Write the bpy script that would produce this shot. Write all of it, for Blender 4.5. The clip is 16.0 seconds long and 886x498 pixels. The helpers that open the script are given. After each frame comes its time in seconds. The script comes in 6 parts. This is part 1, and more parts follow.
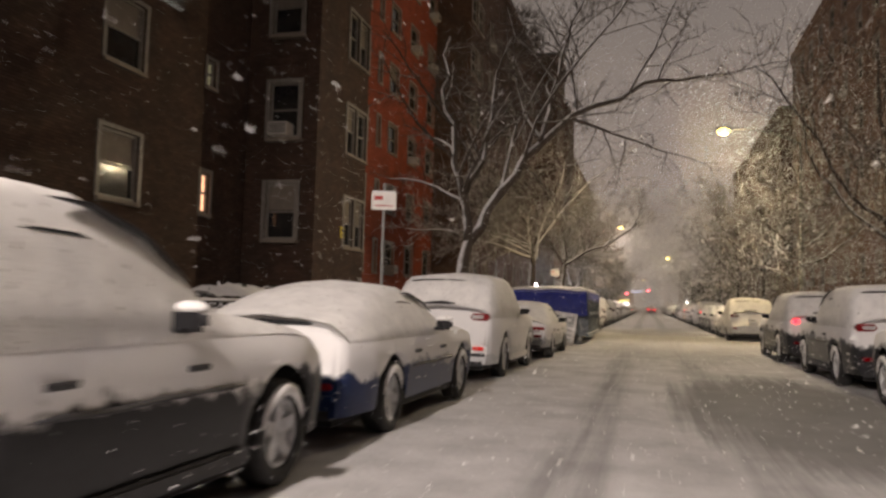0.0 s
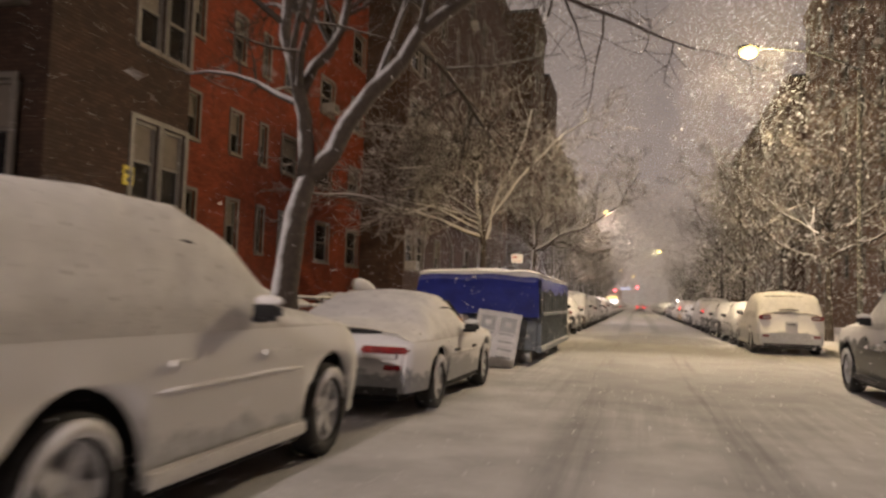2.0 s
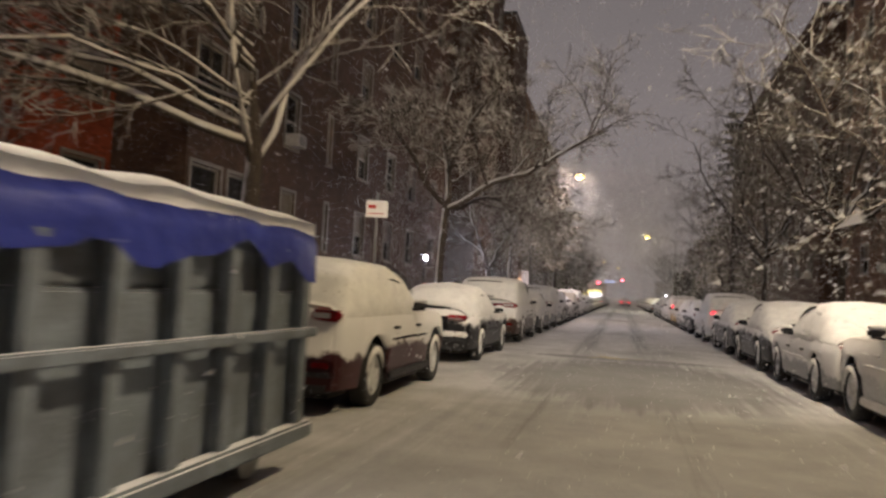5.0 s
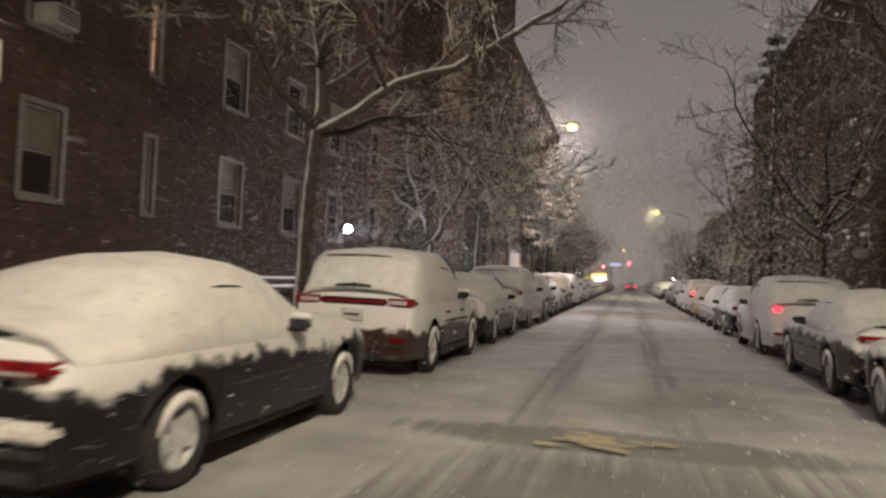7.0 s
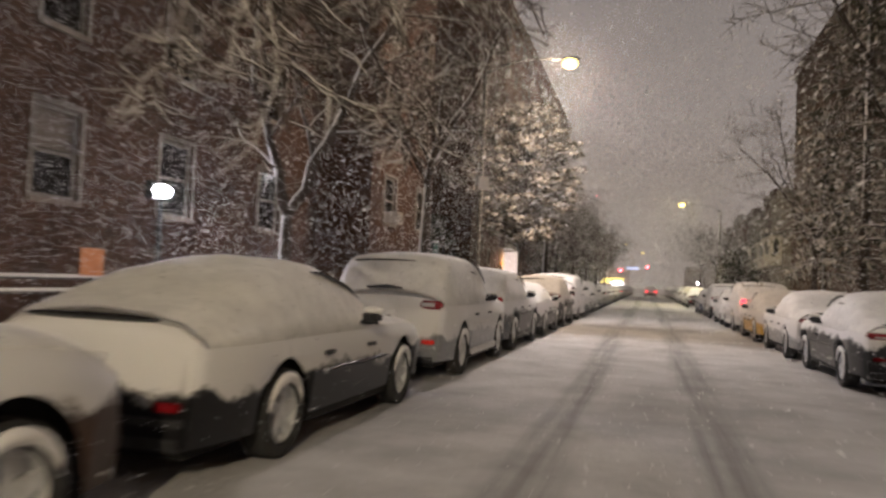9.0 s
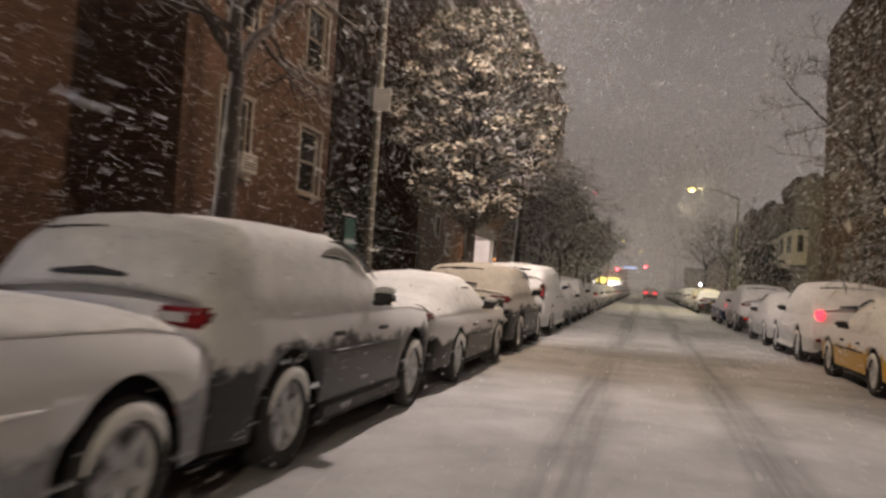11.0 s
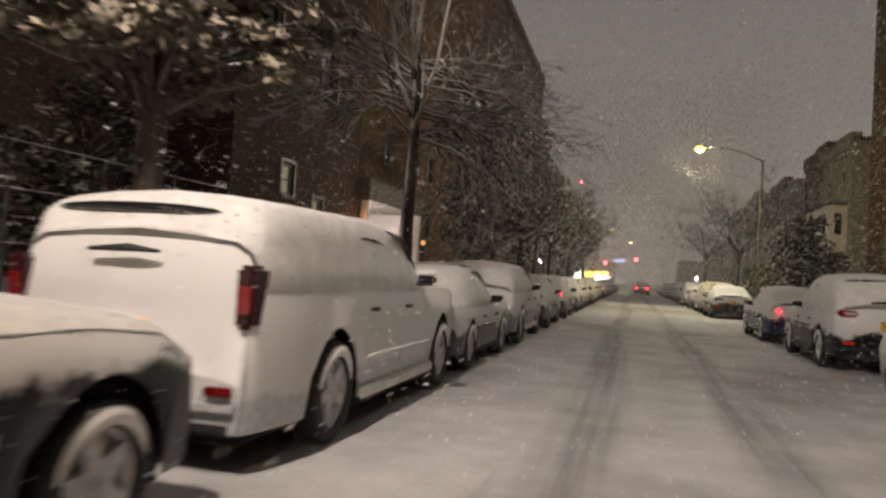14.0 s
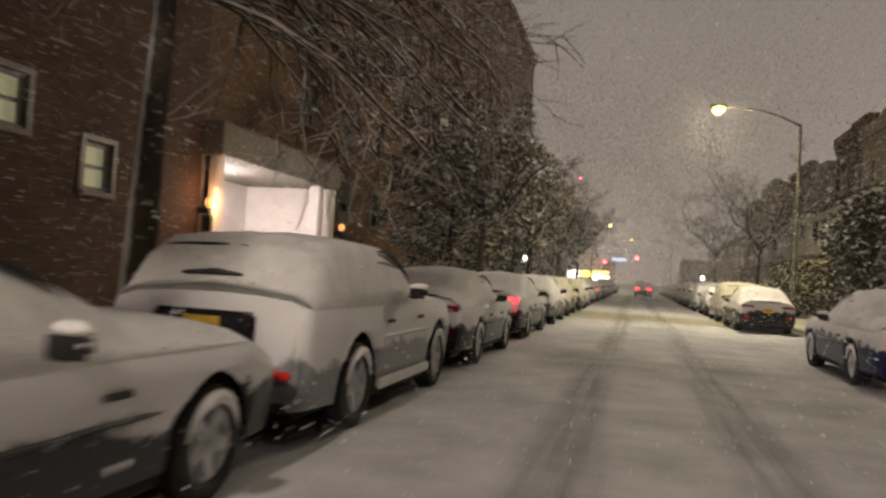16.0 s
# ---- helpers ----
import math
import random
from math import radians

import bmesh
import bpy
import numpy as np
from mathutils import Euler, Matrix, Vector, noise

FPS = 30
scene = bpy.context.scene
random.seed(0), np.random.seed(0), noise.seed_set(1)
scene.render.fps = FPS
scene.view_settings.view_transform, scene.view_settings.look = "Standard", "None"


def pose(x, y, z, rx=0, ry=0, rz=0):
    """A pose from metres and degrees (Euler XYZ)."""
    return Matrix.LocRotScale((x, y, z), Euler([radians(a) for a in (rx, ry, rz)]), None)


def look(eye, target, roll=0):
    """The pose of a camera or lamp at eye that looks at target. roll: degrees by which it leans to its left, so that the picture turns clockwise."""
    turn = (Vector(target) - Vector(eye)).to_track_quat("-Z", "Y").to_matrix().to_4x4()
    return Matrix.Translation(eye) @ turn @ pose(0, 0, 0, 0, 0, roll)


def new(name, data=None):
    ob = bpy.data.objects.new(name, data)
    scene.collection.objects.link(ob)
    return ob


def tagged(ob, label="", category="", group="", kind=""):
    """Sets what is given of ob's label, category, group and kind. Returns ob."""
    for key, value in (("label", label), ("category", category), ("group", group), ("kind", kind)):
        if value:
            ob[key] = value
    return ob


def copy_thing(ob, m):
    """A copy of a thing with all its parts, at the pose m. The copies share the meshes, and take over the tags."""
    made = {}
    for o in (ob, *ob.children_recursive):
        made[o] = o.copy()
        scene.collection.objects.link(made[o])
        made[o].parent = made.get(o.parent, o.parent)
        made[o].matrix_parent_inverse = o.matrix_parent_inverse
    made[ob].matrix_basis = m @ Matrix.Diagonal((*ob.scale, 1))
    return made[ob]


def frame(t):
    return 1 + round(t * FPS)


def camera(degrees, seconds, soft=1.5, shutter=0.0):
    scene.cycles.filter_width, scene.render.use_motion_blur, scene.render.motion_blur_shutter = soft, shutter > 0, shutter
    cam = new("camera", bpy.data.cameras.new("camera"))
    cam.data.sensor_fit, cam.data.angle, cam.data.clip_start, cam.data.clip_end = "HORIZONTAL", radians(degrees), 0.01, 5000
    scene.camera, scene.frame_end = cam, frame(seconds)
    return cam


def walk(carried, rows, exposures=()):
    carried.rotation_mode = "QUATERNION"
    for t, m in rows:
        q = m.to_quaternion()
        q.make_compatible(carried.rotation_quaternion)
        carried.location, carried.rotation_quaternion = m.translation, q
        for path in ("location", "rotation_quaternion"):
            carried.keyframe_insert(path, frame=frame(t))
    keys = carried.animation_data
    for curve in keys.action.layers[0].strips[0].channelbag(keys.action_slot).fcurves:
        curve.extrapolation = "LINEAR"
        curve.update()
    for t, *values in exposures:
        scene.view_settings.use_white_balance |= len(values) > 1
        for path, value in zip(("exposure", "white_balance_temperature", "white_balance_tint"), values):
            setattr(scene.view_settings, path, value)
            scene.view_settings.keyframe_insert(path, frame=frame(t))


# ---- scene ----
cam = camera(61.0, 16.0, 2.6, 0.5)
PATH = [
    (0, (-0.014, 2.314, 1.273), (-0.54, 4.238, 1.413), 1.6),
    (0.5, (-0.064, 4.777, 1.283), (-0.583, 6.704, 1.422), 1.9),
    (1, (-0.1, 7.309, 1.291), (-0.613, 9.238, 1.426), 2.2),
    (1.5, (-0.125, 9.918, 1.302), (-0.627, 11.849, 1.436), 1.9),
    (2, (-0.069, 12.552, 1.257), (-0.569, 14.484, 1.389), 1.9),
    (2.5, (-0.025, 15.168, 1.203), (-0.519, 17.102, 1.33), 2.4),
    (3, (0.051, 17.816, 1.205), (-0.44, 19.751, 1.335), 2.5),
    (3.5, (0.119, 20.477, 1.221), (-0.363, 22.413, 1.351), 2.9),
    (6, (0.387, 33.857, 1.454), (-0.079, 35.8, 1.527), 2.9),
    (6.5, (0.386, 36.493, 1.459), (-0.094, 38.433, 1.519), 2.5),
    (7, (0.369, 39.125, 1.463), (-0.114, 41.065, 1.53), 2.6),
    (7.5, (0.38, 41.797, 1.459), (-0.102, 43.737, 1.529), 2.6),
    (8, (0.351, 44.578, 1.437), (-0.134, 46.517, 1.508), 2.8),
    (8.5, (0.29, 47.352, 1.416), (-0.215, 49.286, 1.491), 2.7),
    (9, (0.205, 50.063, 1.413), (-0.322, 51.99, 1.491), 2.6),
    (11.5, (-0.192, 63.383, 1.365), (-0.703, 65.315, 1.433), 4.0),
    (12, (-0.21, 65.937, 1.367), (-0.698, 67.876, 1.436), 3.8),
    (12.5, (-0.21, 68.345, 1.329), (-0.689, 70.286, 1.394), 3.8),
    (13, (-0.225, 70.67, 1.334), (-0.705, 72.61, 1.398), 3.8),
    (13.5, (-0.235, 72.919, 1.344), (-0.725, 74.857, 1.409), 3.6),
    (14, (-0.242, 75.083, 1.35), (-0.736, 77.02, 1.411), 3.4),
    (14.5, (-0.227, 77.306, 1.346), (-0.724, 79.242, 1.407), 3.4),
    (15, (-0.235, 79.573, 1.368), (-0.73, 81.51, 1.43), 3.3),
    (15.5, (-0.181, 81.902, 1.375), (-0.677, 83.839, 1.438), 3.4),
    (16, (-0.154, 84.269, 1.374), (-0.651, 86.205, 1.434), 3.5),
]
walk(cam, [(t, look(eye, target, roll)) for t, eye, target, roll in PATH],
     [(0.0, 0.27, 6200, 19), (0.5, 0.12, 6200, 19), (1.0, 0.25, 6200, 20), (2.0, 0.45, 6250, 23), (2.5, 0.43, 6220, 23), (3.5, 0.20, 5900, 24),
      (6.0, 0.08, 5600, 19), (7.4, 0.24, 5700, 18), (8.5, 0.50, 5850, 18), (9.2, 0.50, 5850, 18), (11.5, 0.12, 5900, 18),
      (12.5, 0.14, 5780, 15), (13.0, 0.18, 5760, 13.5), (13.6, 0.16, 5850, 14), (14.0, 0.08, 5950, 15), (14.6, 0.25, 5950, 15), (15.5, 0.42, 6100, 15), (16.0, 0.48, 6100, 15)])

# ---------------------------------------------------------------- light
world = bpy.data.worlds.new("night_sky")
scene.world = world
world.use_nodes = True
wn = world.node_tree
for n in list(wn.nodes):
    wn.nodes.remove(n)
w_out = wn.nodes.new("ShaderNodeOutputWorld")
w_bg = wn.nodes.new("ShaderNodeBackground")
w_ramp = wn.nodes.new("ShaderNodeValToRGB")
w_tc = wn.nodes.new("ShaderNodeTexCoord")
w_sep = wn.nodes.new("ShaderNodeSeparateXYZ")
w_noise = wn.nodes.new("ShaderNodeTexNoise")
w_noise.inputs["Scale"].default_value = 3.0
w_add = wn.nodes.new("ShaderNodeMath")
w_add.operation = "MULTIPLY_ADD"
w_add.inputs[1].default_value = 0.10
wn.links.new(w_tc.outputs["Generated"], w_sep.inputs[0])
wn.links.new(w_tc.outputs["Generated"], w_noise.inputs["Vector"])
wn.links.new(w_noise.outputs["Fac"], w_add.inputs[0])
wn.links.new(w_sep.outputs["Z"], w_add.inputs[2])
wn.links.new(w_add.outputs[0], w_ramp.inputs[0])
wn.links.new(w_ramp.outputs[0], w_bg.inputs[0])
wn.links.new(w_bg.outputs[0], w_out.inputs[0])
# town glow under low snow cloud: brighter and pinker at the horizon
w_ramp.color_ramp.elements[0].position = 0.0
w_ramp.color_ramp.elements[0].color = (0.270, 0.222, 0.176, 1)
w_ramp.color_ramp.elements[1].position = 0.55
w_ramp.color_ramp.elements[1].color = (0.142, 0.122, 0.098, 1)
w_bg.inputs["Strength"].default_value = 1.0

# colour of the light that a lamp throws along the street, and of its bare bulb
REAR_FILL = ((1.0, 0.87, 0.72), (1.0, 0.80, 0.45))
AMBERISH = ((1.0, 0.83, 0.53), (1.0, 0.77, 0.36))
ORANGE = ((1.0, 0.88, 0.73), (1.0, 0.72, 0.43))
PALE = ((1.0, 0.88, 0.66), (1.0, 0.82, 0.34))


def lamp(name, at, watts, colour, radius=0.2):
    data = bpy.data.lights.new(name, "POINT")
    data.energy, data.color, data.shadow_soft_size = watts, colour, radius
    ob = new(name, data)
    ob.location = at
    return ob


def spot(name, at, target, watts, colour, cone=150, blend=0.6, radius=0.2):
    data = bpy.data.lights.new(name, "SPOT")
    data.energy, data.color, data.shadow_soft_size = watts, colour, radius
    data.spot_size, data.spot_blend = radians(cone), blend
    ob = new(name, data)
    ob.matrix_world = look(at, target)
    return ob


# street lamps: pole foot x, lamp x, y, z, colour, power
STREET_LAMPS = [
    # unseen lamp added behind the start, in place of headlights on the near cars
    (-6.0, -2.6, -5.0, 8.9, REAR_FILL, 3100),
    (6.15, 3.04, 35.9, 8.95, AMBERISH, 2100),
    (-5.15, -2.5, 74.8, 8.8, ORANGE, 1400),
    (5.9, 2.75, 115.8, 8.6, PALE, 1700),
    (-5.8, -3.6, 185.0, 8.9, PALE, 1000),
    (5.6, -1.0, 215.0, 8.8, PALE, 900),
]
for foot, lx, ly, lz, colour, watts in STREET_LAMPS:
    # the lens throws most of its light up and down the street; the bare bulb is yellower
    thrown, bulb = colour
    lamp("street_light", (lx, ly, lz - 0.66), watts * (0.10 if ly < 0 else 0.80), bulb, 0.22)
    for way in (-1, 1):
        spot("street_light", (lx, ly, lz - 0.66), (2.2 if ly < 0 else lx * 0.4, ly + way * 17.0, 0.3), watts * (2.8 if ly < 0 else 1.8), thrown, 88 if ly < 0 else 112, 0.9, 0.22)

# ---------------------------------------------------------------- materials


def material(name, colour, rough=0.6, second=None, scale=8.0, bump=0.0, bump_scale=40.0, metal=0.0, spec=0.4, emit=None, strength=0.0, island=0.0, coords="Object"):
    m = bpy.data.materials.new(name)
    m.use_nodes = True
    nt = m.node_tree
    b = nt.nodes["Principled BSDF"]
    b.inputs["Roughness"].default_value = rough
    b.inputs["Metallic"].default_value = metal
    b.inputs["Specular IOR Level"].default_value = spec
    tc = nt.nodes.new("ShaderNodeTexCoord")
    if second is None:
        second = tuple(c * 0.72 for c in colour)
    n1 = nt.nodes.new("ShaderNodeTexNoise")
    n1.inputs["Scale"].default_value = scale
    n1.inputs["Detail"].default_value = 5
    n1.inputs["Roughness"].default_value = 0.62
    nt.links.new(tc.outputs[coords], n1.inputs["Vector"])
    mix = nt.nodes.new("ShaderNodeMix")
    mix.data_type = "RGBA"
    mix.inputs["A"].default_value = (*colour, 1)
    mix.inputs["B"].default_value = (*second, 1)
    ramp = nt.nodes.new("ShaderNodeMapRange")
    ramp.inputs["From Min"].default_value = 0.35
    ramp.inputs["From Max"].default_value = 0.68
    nt.links.new(n1.outputs["Fac"], ramp.inputs["Value"])
    nt.links.new(ramp.outputs[0], mix.inputs["Factor"])
    nt.links.new(mix.outputs["Result"], b.inputs["Base Color"])
    if bump:
        n2 = nt.nodes.new("ShaderNodeTexNoise")
        n2.inputs["Scale"].default_value = bump_scale
        n2.inputs["Detail"].default_value = 4
        nt.links.new(tc.outputs[coords], n2.inputs["Vector"])
        bp = nt.nodes.new("ShaderNodeBump")
        bp.inputs["Strength"].default_value = bump
        bp.inputs["Distance"].default_value = 0.03
        nt.links.new(n2.outputs["Fac"], bp.inputs["Height"])
        nt.links.new(bp.outputs[0], b.inputs["Normal"])
    if emit:
        b.inputs["Emission Color"].default_value = (*emit, 1)
        b.inputs["Emission Strength"].default_value = strength
    return m


def snowed(m, low=0.25, high=0.6, patch=6.0, amount=0.5, snow=(0.80, 0.80, 0.82), wind=(0, 0, 1)):
    """Lets snow lie on the faces of m that look up."""
    nt = m.node_tree
    b = nt.nodes["Principled BSDF"]
    old = b.inputs["Base Color"].links[0].from_socket
    geo = nt.nodes.new("ShaderNodeNewGeometry")
    dot = nt.nodes.new("ShaderNodeVectorMath")
    dot.operation = "DOT_PRODUCT"
    dot.inputs[1].default_value = Vector(wind).normalized()
    nt.links.new(geo.outputs["Normal"], dot.inputs[0])
    tc = nt.nodes.new("ShaderNodeTexCoord")
    n = nt.nodes.new("ShaderNodeTexNoise")
    n.inputs["Scale"].default_value = patch
    n.inputs["Detail"].default_value = 4
    nt.links.new(tc.outputs["Object"], n.inputs["Vector"])
    add = nt.nodes.new("ShaderNodeMath")
    add.operation = "MULTIPLY_ADD"
    add.inputs[1].default_value = amount
    nt.links.new(n.outputs["Fac"], add.inputs[0])
    nt.links.new(dot.outputs["Value"], add.inputs[2])
    mr = nt.nodes.new("ShaderNodeMapRange")
    mr.inputs["From Min"].default_value = low + amount * 0.5
    mr.inputs["From Max"].default_value = high + amount * 0.5
    nt.links.new(add.outputs[0], mr.inputs["Value"])
    mix = nt.nodes.new("ShaderNodeMix")
    mix.data_type = "RGBA"
    mix.inputs["B"].default_value = (*snow, 1)
    nt.links.new(old, mix.inputs["A"])
    nt.links.new(mr.outputs[0], mix.inputs["Factor"])
    nt.links.new(mix.outputs["Result"], b.inputs["Base Color"])
    return m


def brick_material(name, c1, c2, mortar):
    m = material(name, c1, 0.9, c2, 1.2)
    nt = m.node_tree
    b = nt.nodes["Principled BSDF"]
    old = b.inputs["Base Color"].links[0].from_socket
    tc = nt.nodes.new("ShaderNodeTexCoord")
    sep = nt.nodes.new("ShaderNodeSeparateXYZ")
    com = nt.nodes.new("ShaderNodeCombineXYZ")
    nt.links.new(tc.outputs["Object"], sep.inputs[0])
    s = nt.nodes.new("ShaderNodeMath")
    nt.links.new(sep.outputs["X"], s.inputs[0])
    nt.links.new(sep.outputs["Y"], s.inputs[1])
    nt.links.new(s.outputs[0], com.inputs["X"])
    nt.links.new(sep.outputs["Z"], com.inputs["Y"])
    br = nt.nodes.new("ShaderNodeTexBrick")
    br.inputs["Scale"].default_value = 1.0
    br.inputs["Brick Width"].default_value = 0.21
    br.inputs["Row Height"].default_value = 0.075
    br.inputs["Mortar Size"].default_value = 0.009
    br.inputs["Color1"].default_value = (1, 1, 1, 1)
    br.inputs["Color2"].default_value = (0.6, 0.6, 0.6, 1)
    br.inputs["Mortar"].default_value = (*mortar, 1)
    nt.links.new(com.outputs[0], br.inputs["Vector"])
    mul = nt.nodes.new("ShaderNodeMix")
    mul.data_type, mul.blend_type = "RGBA", "MULTIPLY"
    mul.inputs["Factor"].default_value = 1
    nt.links.new(old, mul.inputs["A"])
    nt.links.new(br.outputs["Color"], mul.inputs["B"])
    nt.links.new(mul.outputs["Result"], b.inputs["Base Color"])
    bp = nt.nodes.new("ShaderNodeBump")
    bp.inputs["Strength"].default_value = 0.5
    bp.inputs["Distance"].default_value = 0.01
    bp.invert = True
    nt.links.new(br.outputs["Fac"], bp.inputs["Height"])
    nt.links.new(bp.outputs[0], b.inputs["Normal"])
    return m


SNOW = material("snow", (0.84, 0.83, 0.82), 0.75, (0.72, 0.71, 0.71), 3.0, 0.35, 22.0, spec=0.25)
SNOW_CAR = material("car_snow", (0.84, 0.83, 0.81), 0.8, (0.70, 0.69, 0.68), 5.0, 0.3, 60.0, spec=0.2)


def specked(m, scale=26.0, colour=(0.34, 0.32, 0.30)):
    """Dark specks painted on lying snow, for the shade in small dents and drip holes."""
    nt = m.node_tree
    b = nt.nodes["Principled BSDF"]
    old = b.inputs["Base Color"].links[0].from_socket
    tc = nt.nodes.new("ShaderNodeTexCoord")
    n = nt.nodes.new("ShaderNodeTexNoise")
    n.inputs["Scale"].default_value = scale
    n.inputs["Detail"].default_value = 2
    nt.links.new(tc.outputs["Object"], n.inputs["Vector"])
    mr = nt.nodes.new("ShaderNodeMapRange")
    mr.inputs["From Min"].default_value = 0.665
    mr.inputs["From Max"].default_value = 0.73
    nt.links.new(n.outputs["Fac"], mr.inputs["Value"])
    mix = nt.nodes.new("ShaderNodeMix")
    mix.data_type = "RGBA"
    mix.inputs["B"].default_value = (*colour, 1)
    nt.links.new(old, mix.inputs["A"])
    nt.links.new(mr.outputs[0], mix.inputs["Factor"])
    nt.links.new(mix.outputs["Result"], b.inputs["Base Color"])
    return m


specked(SNOW_CAR)
FLAKE = material("flake", (0.9, 0.9, 0.9), 0.8, spec=0.2)
# thin ice lets as much light through as it throws back
nt_flake = FLAKE.node_tree
thin = nt_flake.nodes.new("ShaderNodeBsdfTranslucent")
thin.inputs["Color"].default_value = (0.92, 0.92, 0.92, 1)
blend = nt_flake.nodes.new("ShaderNodeMixShader")
blend.inputs[0].default_value = 0.6
nt_flake.links.new(nt_flake.nodes["Principled BSDF"].outputs[0], blend.inputs[1])
nt_flake.links.new(thin.outputs[0], blend.inputs[2])
nt_flake.links.new(blend.outputs[0], nt_flake.nodes["Material Output"].inputs["Surface"])
# brownish snow among leaves, broken by random patches of leaf-dark colour
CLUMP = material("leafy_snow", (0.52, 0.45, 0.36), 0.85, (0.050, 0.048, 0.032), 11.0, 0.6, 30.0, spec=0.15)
BRICK_DARK = brick_material("dark_brick", (0.118, 0.069, 0.048), (0.082, 0.051, 0.036), (0.55, 0.5, 0.45))
BRICK_DEEP = brick_material("deep_brown_brick", (0.085, 0.047, 0.032), (0.055, 0.035, 0.025), (0.5, 0.45, 0.4))
BRICK_RED = brick_material("red_brick", (0.33, 0.072, 0.032), (0.23, 0.051, 0.023), (0.7, 0.6, 0.5))
BRICK_BROWN = brick_material("brown_brick", (0.25, 0.155, 0.105), (0.17, 0.11, 0.08), (0.6, 0.55, 0.5))
STUCCO = material("stucco", (0.22, 0.19, 0.16), 0.9, (0.16, 0.14, 0.118), 2.0, 0.3, 60)
SIDING = material("pale_siding", (0.46, 0.42, 0.36), 0.7, (0.36, 0.33, 0.28), 2.0, 0.2, 30)
ROOFING = snowed(material("roofing", (0.06, 0.06, 0.06), 0.9), 0.3, 0.6)
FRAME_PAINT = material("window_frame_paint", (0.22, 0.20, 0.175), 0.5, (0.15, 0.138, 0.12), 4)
SILL = snowed(material("stone_sill", (0.25, 0.215, 0.18), 0.8), 0.5, 0.8)
PANE = material("window_pane", (0.015, 0.015, 0.018), 0.06, (0.03, 0.028, 0.025), 1.0, spec=0.6)
BLIND = material("window_blind", (0.20, 0.17, 0.14), 0.8, (0.15, 0.13, 0.11), 2.0)
PANE_LIT = material("lit_pane", (0.8, 0.6, 0.4), 0.5, emit=(1.0, 0.52, 0.26), strength=1.6)
PANE_DIM = material("dim_lit_pane", (0.5, 0.45, 0.2), 0.5, emit=(0.62, 0.60, 0.36), strength=0.17)
BARK = snowed(material("bark", (0.075, 0.058, 0.045), 0.95, (0.045, 0.036, 0.03), 14, 0.6, 30), 0.36, 0.66, 4.0, 0.6, wind=(-0.55, -0.25, 0.6))
BARK_DARK = snowed(material("dark_bark", (0.06, 0.048, 0.038), 0.95, (0.04, 0.032, 0.026), 14, 0.6, 30), 0.45, 0.75, 4.0, 0.5)
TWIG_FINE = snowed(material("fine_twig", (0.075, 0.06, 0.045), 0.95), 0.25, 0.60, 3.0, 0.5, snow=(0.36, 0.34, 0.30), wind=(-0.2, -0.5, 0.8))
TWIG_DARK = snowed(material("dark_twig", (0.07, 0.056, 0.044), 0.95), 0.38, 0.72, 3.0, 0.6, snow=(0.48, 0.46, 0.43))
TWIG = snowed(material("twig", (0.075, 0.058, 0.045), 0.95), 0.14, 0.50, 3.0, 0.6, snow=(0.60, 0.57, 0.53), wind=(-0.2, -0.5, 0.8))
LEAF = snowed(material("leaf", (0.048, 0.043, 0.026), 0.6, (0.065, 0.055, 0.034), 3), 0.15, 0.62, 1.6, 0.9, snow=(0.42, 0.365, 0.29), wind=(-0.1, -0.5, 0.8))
LIMB = snowed(material("plastered_limb", (0.075, 0.058, 0.045), 0.95), -0.55, -0.1, 3.0, 0.5, snow=(0.66, 0.63, 0.60))
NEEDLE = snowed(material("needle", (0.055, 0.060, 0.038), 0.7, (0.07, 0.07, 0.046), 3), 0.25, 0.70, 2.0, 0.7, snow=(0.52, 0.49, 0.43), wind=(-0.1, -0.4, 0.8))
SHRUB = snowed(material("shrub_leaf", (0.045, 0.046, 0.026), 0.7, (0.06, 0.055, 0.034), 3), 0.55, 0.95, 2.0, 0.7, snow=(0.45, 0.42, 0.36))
HEDGE = snowed(material("hedge_leaf", (0.03, 0.042, 0.02), 0.7), 0.05, 0.35, 2.0, 0.7)
METAL = material("galvanised_steel", (0.36, 0.36, 0.35), 0.5, (0.26, 0.26, 0.25), 9, metal=0.6)
POLE = material("lamp_pole_paint", (0.075, 0.075, 0.07), 0.6, (0.05, 0.05, 0.05), 6, metal=0.3)
DARK_METAL = material("dark_painted_steel", (0.04, 0.045, 0.045), 0.5, metal=0.2)
RAIL = snowed(material("pipe_rail", (0.10, 0.10, 0.10), 0.5, metal=0.4), 0.1, 0.4, 4, 0.3)
GLOW_LENS = material("lamp_lens", (0.30, 0.20, 0.05), 0.4, emit=(1.0, 0.74, 0.20), strength=2.3)
GLOW_WHITE = material("white_lamp_lens", (1, 1, 1), 0.4, emit=(1.0, 0.93, 0.88), strength=45)
SIGN_WHITE = material("sign_white", (0.82, 0.78, 0.74), 0.5, (0.7, 0.66, 0.62), 4)
SIGN_RED = material("sign_red", (0.5, 0.04, 0.03), 0.5)
SIGN_YELLOW = material("sign_yellow", (0.75, 0.60, 0.04), 0.5)
SIGN_BLACK = material("sign_black", (0.02, 0.02, 0.02), 0.6)
RUBBER = material("rubber", (0.02, 0.02, 0.02), 0.85, (0.035, 0.035, 0.035), 12)
RIM = material("snowy_rim", (0.70, 0.71, 0.72), 0.7, (0.38, 0.38, 0.39), 10, metal=0.0)
UNDER = material("underbody", (0.012, 0.012, 0.012), 0.9)
